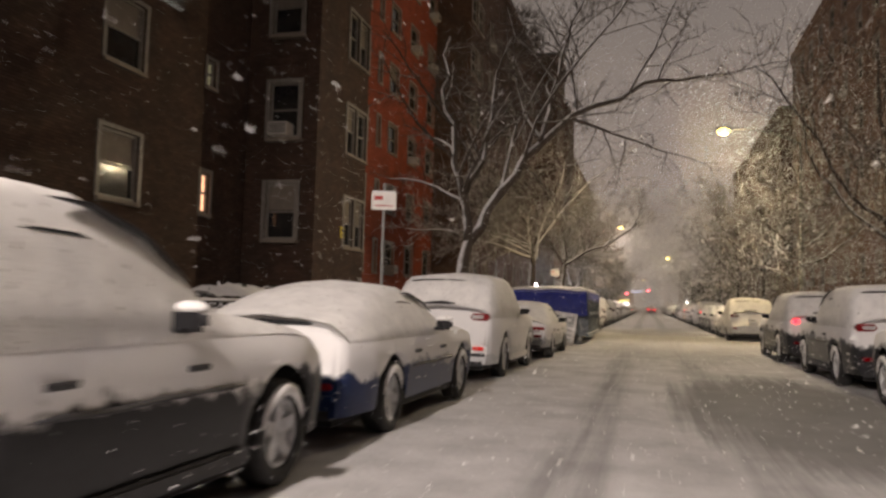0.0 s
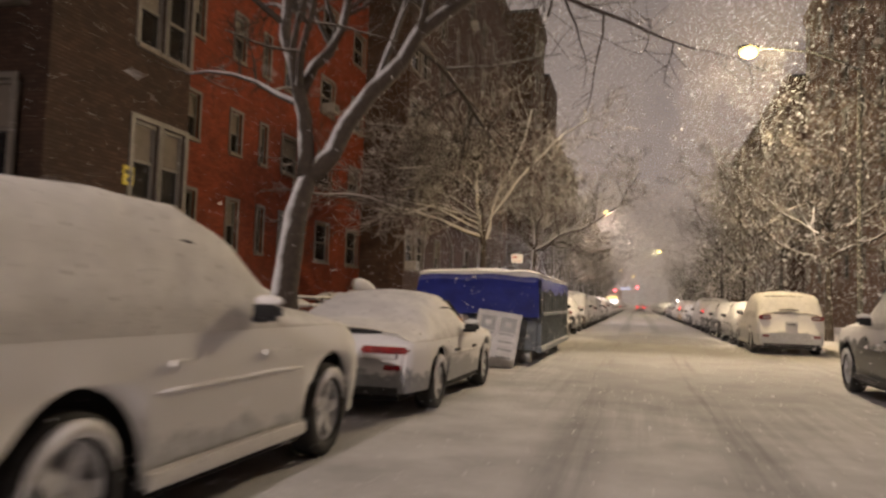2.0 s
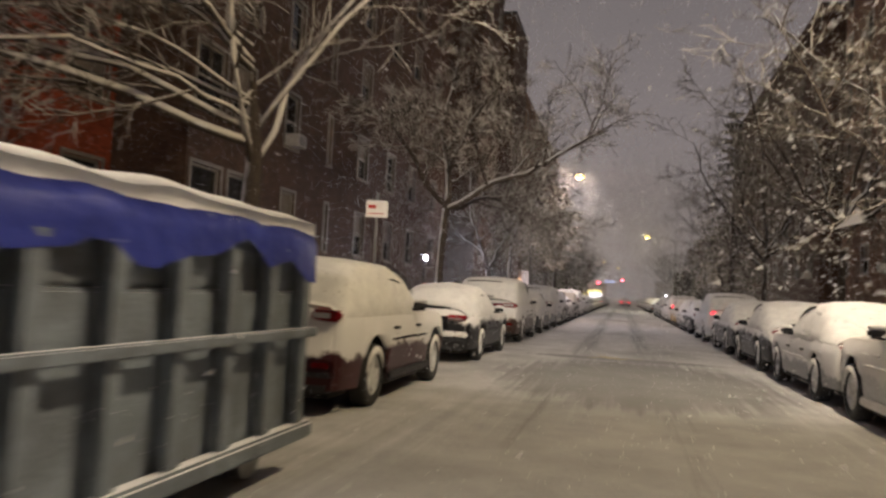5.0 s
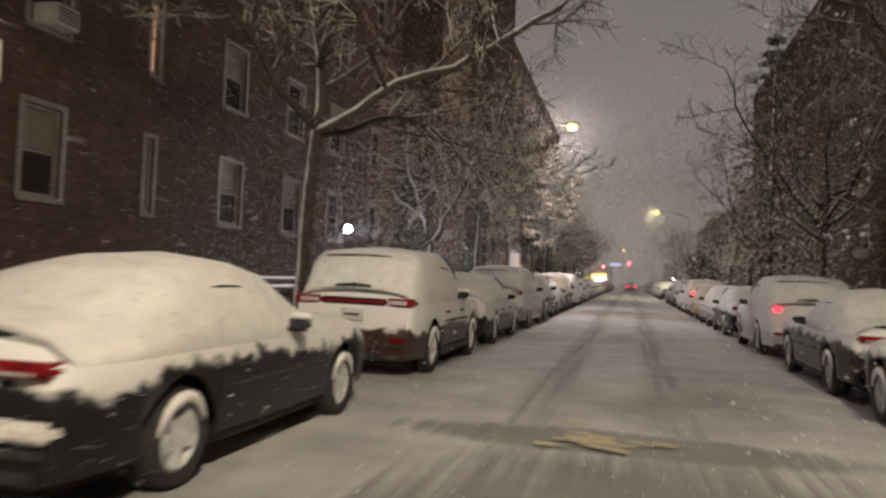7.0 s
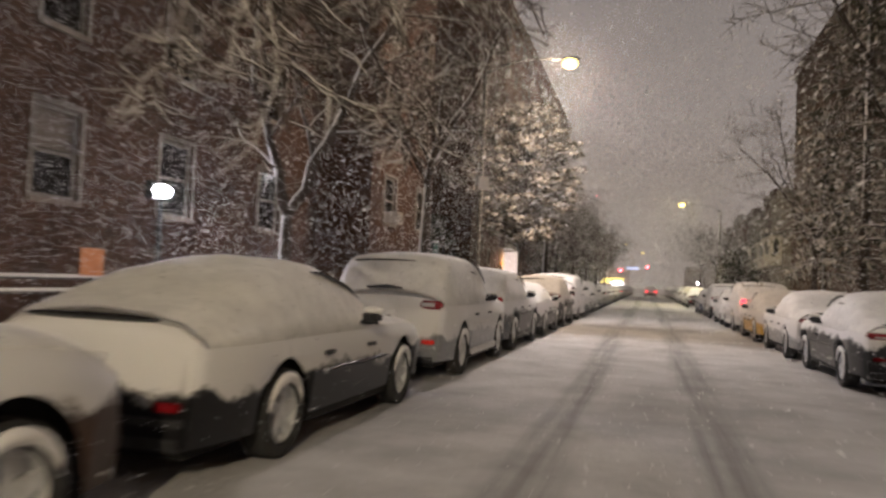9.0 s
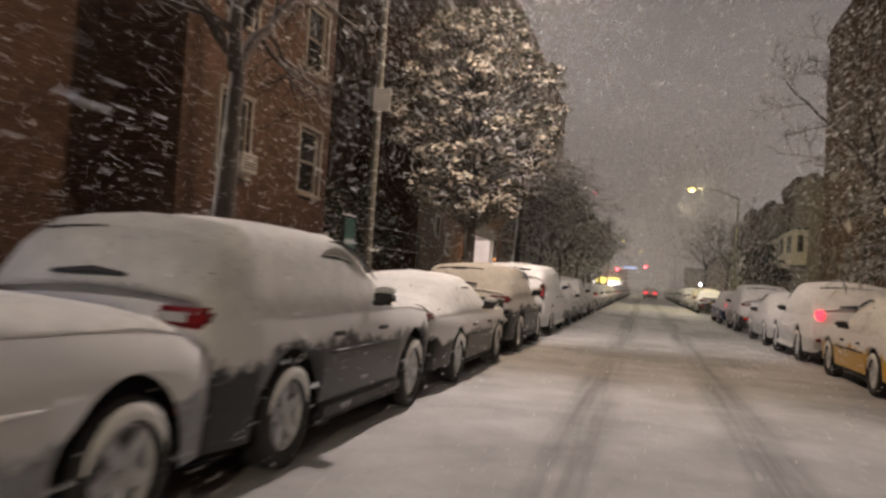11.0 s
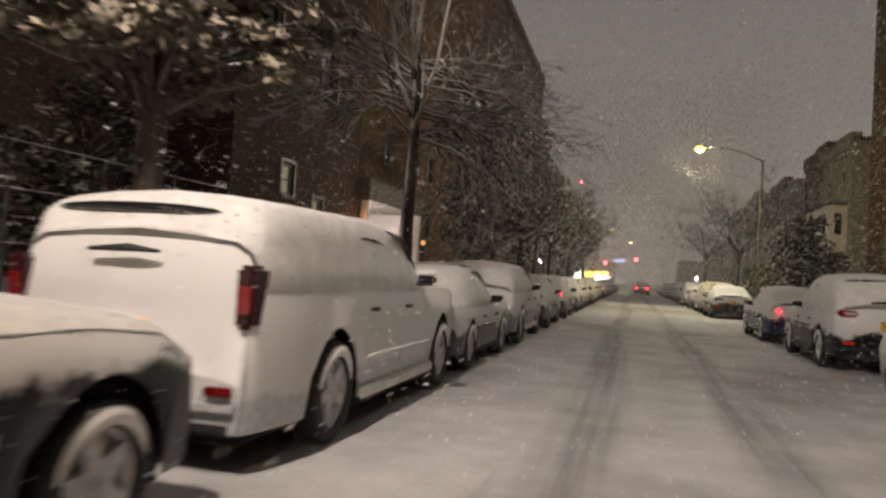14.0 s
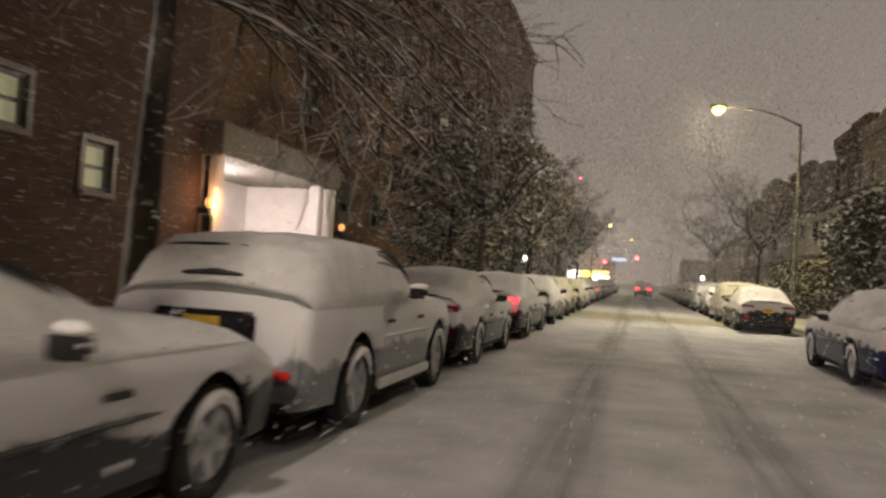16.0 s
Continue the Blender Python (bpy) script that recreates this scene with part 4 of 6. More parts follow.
boxes("recess", [(-0.345, -0.055, 0.0, 0.02, 0.705, 0.975), (0.055, 0.345, 0.0, 0.02, 0.705, 0.975)], METAL, br)
boxes("hand_grip", [(-0.26, -0.14, -0.02, -0.004, 0.80, 0.90), (0.14, 0.26, -0.02, -0.004, 0.80, 0.90)], WHITE_PLASTIC, br, bevel=0.008)
for x in (-0.2, 0.2):
    for z in (0.10, 0.25, 0.40, 0.55):
        boxes("rib", [(x - 0.15, x + 0.15, -0.075, -0.034, z, z + 0.075)], WHITE_PLASTIC, br, bevel=0.012)
        # grey strip painted in as the shade below each rib
        boxes("slot_shade", [(x - 0.14, x + 0.14, -0.0345, -0.0305, z + 0.085, z + 0.125)], METAL, br)
tr = thing("signal_box", (-3.66, 27.05, 0.0), "white equipment box with two amber lamps, in snow", "equipment box")
boxes("body", [(-0.36, 0.36, -0.25, 0.25, 0.05, 0.96)], WHITE_PLASTIC, tr, bevel=0.03)
boxes("hatch", [(-0.05, 0.16, -0.262, -0.252, 0.42, 0.66)], SIGN_BLACK, tr)
boxes("lamp", [(-0.34, -0.20, -0.31, -0.252, 0.76, 0.92)], AMBER, tr, "glowing amber lamp", bevel=0.02)
boxes("lamp", [(0.20, 0.34, -0.31, -0.252, 0.76, 0.92)], AMBER, tr, "glowing amber lamp", bevel=0.02)

# green hoarding beyond the pole
for i, yb in enumerate((79.9, 82.4)):
    hb = thing("sign_board", (-9.0, yb, 0.2), "green painted board on a wire fence", "board", "green boards")
    boxes("panel", [(-0.03, 0.03, -0.42, 0.42, 1.55, 2.75)], HOARD, hb, bevel=0.01)
    boxes("post", [(-0.03, 0.03, -0.45, -0.425, 0, 2.8), (-0.03, 0.03, 0.425, 0.45, 0, 2.8)], DARK_METAL, hb)
    boxes("snow_cap", [(-0.05, 0.05, -0.45, 0.45, 2.81, 2.86)], SNOW, hb, bevel=0.012)
wf = thing("wire_fence", (-9.05, 84.0, 0.2), "high wire fence lined with snow", "fence")
for z in (0.3, 1.2, 2.0, 2.7):
    v, f = tube([(0, -6, z), (0, 6, z)], [0.012, 0.012], 5)
    mesh_object("wire", v, f, RAIL, wf)
for i in range(7):
    v, f = tube([(0, -6 + 2 * i, 0), (0, -6 + 2 * i, 2.75)], [0.03, 0.03], 6)
    mesh_object("post", v, f, DARK_METAL, wf)

# worn yellow paint showing through the snow
vs, fs = [], []
ry = random.Random(46)
for q in range(16):
    x, y, turn = 0.1 + ry.gauss(0, 0.28), 46.1 + ry.gauss(0, 0.2), ry.uniform(-0.5, 0.5)
    k = len(vs)
    ring = []
    for i in range(9):
        a = 2 * math.pi * i / 9
        r = ry.uniform(0.6, 1.25)
        u, w = 0.17 * r * math.cos(a), 0.06 * r * math.sin(a)
        ring.append((x + u * math.cos(turn) - w * math.sin(turn), y + u * math.sin(turn) + w * math.cos(turn), 0.034 + 0.0008 * q))
    vs += ring
    fs.append(tuple(range(k, k + 9)))
mk = mesh_object("road_marking", vs, fs, material("worn_yellow_paint", (0.46, 0.36, 0.08), 0.6, (0.38, 0.35, 0.27), 18))
tagged(mk, "worn yellow paint mark showing through snow", "road marking", kind="structure")
ob2 = thing("notice_board", (-7.95, 59.7, 0.17), "small orange board on the pipe rail", "board")
boxes("panel", [(-0.02, 0.02, -0.24, 0.24, 1.04, 1.46)], material("orange_board", (0.55, 0.22, 0.08), 0.5), ob2, bevel=0.008)
boxes("stake", [(-0.02, 0.02, -0.02, 0.02, 0, 1.015)], DARK_METAL, ob2)

# ---------------------------------------------------------------- cars
KINDS = {
    # top line (s from the rear axle, z), belt height, cabin width share, width, front part is stretched with the wheelbase
    "sedan": dict(line=[(-1.06, 0.60), (-1.04, 0.93), (-0.90, 1.03), (-0.50, 1.09), (0.05, 1.34), (0.50, 1.44), (0.98, 1.46), (1.45, 1.37), (2.15, 1.03), (3.15, 0.93), (3.58, 0.76), (3.68, 0.50)], belt=0.88, cabin=0.73, width=1.84, wb=2.8, tyre=0.33),
    "coupe": dict(line=[(-1.10, 0.62), (-1.08, 0.98), (-0.95, 1.06), (-0.60, 1.16), (0.00, 1.36), (0.55, 1.46), (0.98, 1.46), (1.50, 1.34), (2.20, 1.01), (3.15, 0.91), (3.60, 0.74), (3.70, 0.50)], belt=0.90, cabin=0.71, width=1.86, wb=2.8, tyre=0.34),
    "saloon": dict(line=[(-1.00, 0.52), (-0.98, 0.80), (-0.86, 0.885), (-0.50, 0.94), (-0.02, 1.13), (0.42, 1.26), (0.85, 1.285), (0.98, 1.275), (1.80, 0.93), (2.95, 0.84), (3.38, 0.70), (3.48, 0.48)], belt=0.79, cabin=0.73, width=1.82, wb=2.65, tyre=0.32),
    "suv": dict(line=[(-0.99, 0.62), (-0.97, 0.98), (-0.86, 1.18), (-0.62, 1.55), (-0.40, 1.68), (0.30, 1.73), (0.98, 1.72), (1.40, 1.60), (2.12, 1.16), (3.15, 1.04), (3.52, 0.88), (3.62, 0.56)], belt=1.03, cabin=0.80, width=1.90, wb=2.8, tyre=0.36),
    "van": dict(line=[(-1.22, 0.62), (-1.20, 1.10), (-1.14, 1.48), (-1.02, 1.72), (-0.80, 1.79), (0.99, 1.82), (1.70, 1.74), (2.42, 1.27), (3.60, 1.19), (3.98, 1.00), (4.06, 0.58)], belt=1.15, cabin=0.86, width=2.02, wb=3.25, tyre=0.39),
}


def lerp_line(line, s):
    if s <= line[0][0]:
        return line[0][1]
    for (a, za), (b, zb) in zip(line, line[1:]):
        if s <= b:
            t = (s - a) / (b - a)
            return za + (zb - za) * t
    return line[-1][1]


def paint(name, colour, rough=0.32, level=0.78, metal=0.25):
    """Car paint with wet snow stuck to it above a ragged line."""
    m = material(name, colour, rough, tuple(c * 0.7 for c in colour), 20, metal=metal, spec=0.35)
    nt = m.node_tree
    b = nt.nodes["Principled BSDF"]
    old = b.inputs["Base Color"].links[0].from_socket
    tc = nt.nodes.new("ShaderNodeTexCoord")
    sep = nt.nodes.new("ShaderNodeSeparateXYZ")
    nt.links.new(tc.outputs["Object"], sep.inputs[0])
    n = nt.nodes.new("ShaderNodeTexNoise")
    n.inputs["Scale"].default_value = 1.7
    n.inputs["Detail"].default_value = 9
    n.inputs["Roughness"].default_value = 0.72
    nt.links.new(tc.outputs["Object"], n.inputs["Vector"])
    add = nt.nodes.new("ShaderNodeMath")
    add.operation = "MULTIPLY_ADD"
    add.inputs[1].default_value = 0.75
    nt.links.new(n.outputs["Fac"], add.inputs[0])
    nt.links.new(sep.outputs["Z"], add.inputs[2])
    mr = nt.nodes.new("ShaderNodeMapRange")
    mr.inputs["From Min"].default_value = level + 0.355
    mr.inputs["From Max"].default_value = level + 0.415
    nt.links.new(add.outputs[0], mr.inputs["Value"])
    mix = nt.nodes.new("ShaderNodeMix")
    mix.data_type = "RGBA"
    mix.inputs["B"].default_value = (0.76, 0.75, 0.75, 1)
    nt.links.new(old, mix.inputs["A"])
    nt.links.new(mr.outputs[0], mix.inputs["Factor"])
    nt.links.new(mix.outputs["Result"], b.inputs["Base Color"])
    r2 = nt.nodes.new("ShaderNodeMapRange")
    r2.inputs["To Min"].default_value = rough
    r2.inputs["To Max"].default_value = 0.8
    nt.links.new(mr.outputs[0], r2.inputs["Value"])
    nt.links.new(r2.outputs[0], b.inputs["Roughness"])
    m2 = nt.nodes.new("ShaderNodeMapRange")
    m2.inputs["To Min"].default_value = metal
    m2.inputs["To Max"].default_value = 0.0
    nt.links.new(mr.outputs[0], m2.inputs["Value"])
    nt.links.new(m2.outputs[0], b.inputs["Metallic"])
    return m


PAINT_COLOURS = {"white": (0.62, 0.63, 0.64), "silver": (0.33, 0.34, 0.36), "black": (0.018, 0.018, 0.020), "grey": (0.036, 0.038, 0.042), "blue": (0.018, 0.035, 0.11),
                 "red": (0.055, 0.012, 0.014), "brown": (0.075, 0.046, 0.036), "yellow": (0.62, 0.36, 0.02)}
PAINTS = {}


def paint_for(colour, level):
    if (colour, level) not in PAINTS:
        PAINTS[(colour, level)] = paint(colour + "_car_paint", PAINT_COLOURS[colour], level=level, metal=0.0 if colour in ("white", "yellow") else 0.1)
    return PAINTS[(colour, level)]


PAINT_BARE = material("wet_black_paint", (0.012, 0.012, 0.014), 0.25, (0.03, 0.03, 0.032), 12, spec=0.5)
wheel_cache = {}


def lathe(profile, segs):
    """Profile (x, r) turned about the x axis."""
    vs, fs = [], []
    for k in range(segs):
        a = 2 * math.pi * k / segs
        vs.extend((x, r * math.cos(a), r * math.sin(a)) for x, r in profile)
    n = len(profile)
    for k in range(segs):
        for i in range(n - 1):
            a, b = k * n + i, ((k + 1) % segs) * n + i
            fs.append((a, b, b + 1, a + 1))
    return vs, fs


def wheel_meshes(r):
    if r in wheel_cache:
        return wheel_cache[r]
    vs, fs = lathe([(-0.11, r * 0.66), (-0.115, r * 0.90), (-0.09, r * 0.985), (-0.03, r), (0.05, r), (0.095, r * 0.985), (0.115, r * 0.90), (0.112, r * 0.68), (0.09, r * 0.66)], 28)
    tyre = bpy.data.meshes.new("tyre")
    tyre.from_pydata(vs, [], fs)
    tyre.polygons.foreach_set("use_smooth", [True] * len(fs))
    tyre.materials.append(RUBBER)
    vs, fs = lathe([(0.06, 0.01), (0.07, r * 0.16), (0.055, r * 0.2)], 20)
    v2, f2 = lathe([(0.09, r * 0.655), (0.10, r * 0.60), (0.03, r * 0.57), (0.0, r * 0.2)], 28)
    o = len(vs)
    vs += v2
    fs += [tuple(i + o for i in q) for q in f2]
    for k in range(5):
        a = 2 * math.pi * k / 5
        c, s = math.cos(a), math.sin(a)
        o = len(vs)
        for rr, hw, x in ((r * 0.12, 0.055, 0.075), (r * 0.60, 0.035, 0.092)):
            for sgn in (-1, 1):
                for xx in (x, x - 0.05):
                    yq, zq = rr, sgn * hw
                    vs.append((xx, yq * c - zq * s, yq * s + zq * c))
        fs += [(o, o + 2, o + 6, o + 4), (o, o + 4, o + 5, o + 1), (o + 2, o + 3, o + 7, o + 6)]
    rim = bpy.data.meshes.new("rim")
    rim.from_pydata(vs, [], fs)
    rim.materials.append(RIM)
    # wet snow packed on the upper rim edge
    vs, fs = [], []
    pts = [(0.112, r * 0.80 * math.cos(a), r * 0.80 * math.sin(a)) for a in [0.2 + 2.75 * i / 12 for i in range(13)]]
    tube(pts, [0.012 + 0.035 * math.sin(math.pi * i / 12) for i in range(13)], 6, vs, fs)
    pack = bpy.data.meshes.new("packed_snow")
    pack.from_pydata(vs, [], fs)
    pack.polygons.foreach_set("use_smooth", [True] * len(fs))
    pack.materials.append(SNOW_CAR)
    wheel_cache[r] = (tyre, rim, pack)
    return wheel_cache[r]


def car(kind, row_x, side, rear_axle, colour, label, wb=None, tails="off", plate="white", group="parked cars", slit=True, seed=0, height=1.0, name="car", level=0.62, bumper_lamp=False, high_lamp=False, dark_rear=False, rails=False, dark_bumper=False, tail_w=None, tail_z=None, slit_h=0.038, tail_bar=False, recess=False, ledge=False):
    """A parked car facing +y. side 1: it stands left of row_x (street side at its right)."""
    k = KINDS[kind]
    wb = wb or k["wb"]
    stretch = wb - k["wb"]
    line = [(s if s < 1.0 else s + stretch, (z if z < 1.0 else 1.0 + (z - 1.0) * height)) for s, z in k["line"]]
    W = k["width"] / 2
    rt = k["tyre"]
    belt, cabin = k["belt"], k["cabin"]
    roof = max(z for _, z in line)
    cx = row_x - side * (W - 0.02)
    c = thing(name, (cx, rear_axle, 0), label, "car", group)
    s0, s1 = line[0][0], line[-1][0]
    arch = rt + (0.125 if kind in ("suv", "van") else 0.105)
    stations = {s for s, _ in line} | {s0 + (s1 - s0) * i / 46 for i in range(47)}
    for ax in (0.0, wb):
        stations |= {ax + arch * math.cos(math.pi * q / 14) for q in range(15)} | {ax - arch - 0.004, ax + arch + 0.004}
    stations = sorted(s for s in stations if s0 <= s <= s1)
    rn = random.Random(seed)
    off = rn.uniform(0, 50)

    def bottom(s):
        zb = 0.27
        for ax in (0.0, wb):
            d = abs(s - ax)
            if d < arch:
                zb = max(zb, rt + math.sqrt(arch * arch - d * d) - 0.03)
        return zb

    def section(s, puff=0.0):
        zt = lerp_line(line, s)
        e = min(s - s0, s1 - s)
        w = W * (0.86 + 0.14 * min(1.0, (max(e, 0) / 0.55)) ** 0.5)
        f = max(0.0, min(1.0, (zt - belt - 0.04) / (roof - belt - 0.04)))
        top = w * (0.90 + (cabin - 0.90) * f ** 0.8)
        zb = min(bottom(s), zt - 0.08)
        bl = min(belt, zt - 0.05)
        mid = min(0.62, bl - 0.05)
        zb = min(zb, bl - 0.03)
        pts = [(0.955 * w, zb), (1.0 * w, max(mid, zb + 0.01)), (0.995 * w, max((mid + bl) / 2, zb + 0.02)), (0.975 * w, bl)]
        for t in (0.35, 0.7):
            pts.append((0.965 * w + (top - 0.965 * w) * t * (0.9 if f > 0 else 1), bl + (zt - 0.07 - bl) * t if zt - 0.07 > bl else bl + 0.01 * t))
        pts += [(top, max(zt - 0.075, bl + 0.012)), (top - 0.10, max(zt - 0.015, bl + 0.02)), (top * 0.5, zt + 0.012), (0, zt + 0.022)]
        return pts

    vs, fs = [], []
    m = None
    for s in stations:
        half = section(s)
        ring = [(x, s, z) for x, z in half] + [(-x, s, z) for x, z in reversed(half[:-1])]
        m = len(ring)
        vs.extend(ring)
    n = len(stations)
    for i in range(n - 1):
        for j in range(m - 1):
            a = i * m + j
            fs.append((a, a + 1, a + m + 1, a + m))
    fs.append(tuple(range(m)))
    fs.append(tuple((n - 1) * m + j for j in reversed(range(m))))
    shell = mesh_object("body", vs, fs, paint_for(colour, level), c, smooth=True)
    for q in (-1, -2):
        shell.data.polygons[q].use_smooth = False
    # snow lying over roof, windows, bonnet and boot
    vs, fs = [], []
    first = 3
    count = 0
    idx = [i for i, s in enumerate(stations) if s > s0 + 0.05 and s < s1 - 0.05]
    for i in idx:
        s = stations[i]
        half = section(s)[first:]
        hs = []
        for q, (x, z) in enumerate(half):
            t = q / (len(half) - 1)
            lump = 0.014 * noise.noise((x * 3 + off, s * 2.2, z * 3)) + 0.008 * noise.noise((x * 9 + off, s * 8, z * 9))
            th = 0.003 + 0.055 * t ** 0.8 + lump * min(1.0, 0.15 + 3 * t)
            hs.append((x + th * (1 - t) * 0.9, z + th * (0.25 + 0.75 * t)))
        lefts = [(-(x + 0.01 * noise.noise((off + 7, s * 3, z * 4))), z) for x, z in reversed(hs[:-1])]
        ring = [(hs[0][0] - 0.012, s, hs[0][1] - 0.02)] + [(x, s, z) for x, z in hs] + [(x, s, z) for x, z in lefts] + [(lefts[-1][0] + 0.012, s, lefts[-1][1] - 0.02)]
        count = len(ring)
        vs.extend(ring)
    for i in range(len(idx) - 1):
        for j in range(count - 1):
            a = i * count + j
            fs.append((a, a + 1, a + count + 1, a + count))
    fs.append(tuple(range(count)))
    fs.append(tuple((len(idx) - 1) * count + j for j in reversed(range(count))))
    mesh_object("snow_cover", vs, fs, SNOW_CAR, c, "smooth layer of snow over roof and windows", True)
    boxes("underbody", [(-W + 0.24, W - 0.24, s0 + 0.12, s1 - 0.12, 0.17, 0.80), (-W + 0.06, W - 0.06, rt + 0.1, wb - rt - 0.1, 0.20, 0.34)], UNDER, c)
    tyre, rim, pack = wheel_meshes(rt)
    for ax in (0.0, wb):
        for sx in (1, -1):
            w = new("wheel", tyre)
            w.parent = c
            w.matrix_basis = pose(sx * (W - 0.135), ax, rt, 0, 0, 0 if sx > 0 else 180)
            q = new("rim", rim)
            q.parent = w
            q.matrix_basis = pose(0, 0, 0, rn.uniform(0, 72), 0, 0)
            q2 = new("packed_snow", pack)
            q2.parent = w

    def y_rear(z):
        for (a, za), (b, zb) in zip(line, line[1:]):
            if za <= z <= zb:
                return a + (b - a) * (z - za) / max(zb - za, 1e-6)
        return s0

    tail_mat = TAIL_ON if tails == "on" else TAIL_OFF
    if kind == "van":
        tz0, tz1, tw, tx = 0.92, 1.32, 0.13, W * 0.86 - 0.02
    elif kind == "suv":
        tz0, tz1, tw, tx = 0.98, 1.10, 0.32, W * 0.86 - 0.14
    elif kind == "saloon":
        tz0, tz1, tw, tx = 0.675, 0.745, 0.52, W * 0.86 - 0.235
    else:
        tz0, tz1, tw, tx = 0.82, 0.91, 0.40, W * 0.86 - 0.18
    tw = tail_w or tw
    tz0, tz1 = tail_z or (tz0, tz1)
    yr = y_rear((tz0 + tz1) / 2)
    for sx in (1, -1) if tails != "hidden" else ():
        x0, x1 = sorted((sx * (tx - tw / 2), sx * (tx + tw / 2)))
        inner0, inner1 = sorted((sx * (tx - tw / 2 + 0.03), sx * (tx + tw / 2 - 0.10)))
        zc = (tz0 + tz1) / 2
        if kind == "van":
            t = boxes("tail_light", [(x0, x1, yr - 0.055, yr + 0.16, tz0, tz1)], TAIL_HOUSE, c, "tall dark red tail light", bevel=0.03)
            boxes("red_lens", [(x0 + 0.025, x1 - 0.02, yr - 0.062, yr - 0.0555, zc - 0.10, zc + 0.07)], TAIL_ON if tails == "on" else TAIL_OFF, t)
        elif kind == "suv":
            t = boxes("tail_light", [(x0, x1, yr - 0.055, yr + 0.20, tz0, tz1)], tail_mat, c, "red tail light with a clear lens", bevel=0.03)
            boxes("clear_lens", [(inner0, inner1, yr - 0.064, yr - 0.0555, zc - 0.025, zc + 0.03)], CLEAR_LENS, t)
        elif kind == "saloon":
            t = boxes("tail_light", [(x0, x1, yr - 0.055, yr + 0.12, tz0, tz1)], tail_mat, c, "thin red tail light", bevel=0.025)
            boxes("clear_lens", [(x0 + 0.02, x1 - 0.12, yr - 0.05, yr + 0.02, tz0 - 0.06, tz0 - 0.006)], CLEAR_LENS, t, bevel=0.012)
        else:
            t = boxes("tail_light", [(x0, x1, yr - 0.055, yr + 0.16, tz0, tz1)], tail_mat, c, "red tail light", bevel=0.03)
            boxes("clear_lens", [(inner0, inner1, yr - 0.062, yr - 0.0555, tz0 + 0.015, tz0 + 0.035)], CLEAR_LENS, t)
    for sx in (1, -1):
        boxes("reflector", [(sx * (W * 0.70) - 0.09, sx * (W * 0.70) + 0.09, s0 - 0.045, s0 + 0.02, 0.50, 0.56)], REFLECTOR if bumper_lamp else TAIL_OFF, c, bevel=0.01)
        # mirrors
        sm = wb - (1.42 if kind == "saloon" else 1.28) if kind != "van" else wb - 1.15
        mx = sx * (W + 0.07)
        bm = bmesh.new()
        box(bm, mx - 0.095, mx + 0.095, sm - 0.045, sm + 0.055, belt + 0.05, belt + 0.175, bevel=0.035)
        box(bm, min(mx, sx * (W - 0.06)), max(mx, sx * (W - 0.06)), sm, sm + 0.03, belt + 0.04, belt + 0.08, bevel=0.01)
        mr = part("side_mirror", bm, PLASTIC, c, "dark wing mirror", True)
        boxes("mirror_glass", [(mx - 0.075, mx + 0.075, sm - 0.05, sm - 0.046, belt + 0.07, belt + 0.155)], GLASS_DARK, mr)
        bm = bmesh.new()
        bmesh.ops.create_uvsphere(bm, u_segments=14, v_segments=8, radius=1, matrix=pose(mx, sm + 0.012, belt + 0.178) @ Matrix.Diagonal((0.10, 0.055, 0.038, 1)))
        part("snow_cap", bm, SNOW_CAR, mr, smooth=True)
        for hy in (0.62, 1.62):
            hx = sx * (W * 0.995 + 0.004)
            boxes("door_handle", [(min(hx, hx + sx * 0.03), max(hx, hx + sx * 0.03), hy, hy + 0.18, belt - 0.17, belt - 0.135)], SNOW_CAR if colour == "white" and kind != "van" else PLASTIC, c, bevel=0.006)
        # seam of the side glass showing under the snow
        gz = belt + (roof - belt) * 0.72
        gx = W * (0.965 + (cabin - 0.965) * 0.80)
        pts = [(sx * (gx + 0.015), s, gz - 0.16 * ((s - 0.7) / 1.0) ** 2) for s in (0.40, 0.65, 0.9, 1.15, 1.35)]
        v, f = tube(pts, [0.004, 0.014, 0.018, 0.014, 0.004], 6)
        mesh_object("window_trim", v, f, GLASS_DARK, c)
        # glass left bare along the windscreen post
        if rn.random() < 0.7:
            s_a, s_b = (0.75 + stretch, 1.75 + stretch) if kind != "van" else (1.2 + stretch, 2.2 + stretch)
            lift = rn.uniform(0.014, 0.024)
            pts = []
            for s in np.linspace(s_a, s_b, 9):
                x, z = section(s)[6]
                pts.append((sx * (x + 0.017 + lift), s, z + 0.014 + lift))
            v, f = tube(pts, [0.004, 0.012, 0.018, 0.021, 0.022, 0.020, 0.017, 0.011, 0.004], 6)
            mesh_object("windscreen_gap", v, f, GLASS_DARK, c, "dark line of bare glass in the snow", True)
    pale = colour in ("white", "silver", "blue", "brown")
    boxes("bumper", [(-W * 0.86, W * 0.86, s0 - 0.035, s0 + 0.25, 0.36, 0.50)], paint_for(colour, level) if pale and not dark_bumper else PLASTIC, c, bevel=0.045)
    boxes("diffuser", [(-W * 0.80, W * 0.80, s0 - 0.01, s0 + 0.25, 0.24, 0.355)], PLASTIC, c, bevel=0.03)
    boxes("front_bumper", [(-W * 0.84, W * 0.84, s1 - 0.25, s1 + 0.03, 0.28, 0.50)], PLASTIC, c, bevel=0.04)
    pz = 0.86 if kind in ("suv", "van") else 0.66 if kind == "saloon" else 0.76
    yp = y_rear(pz)
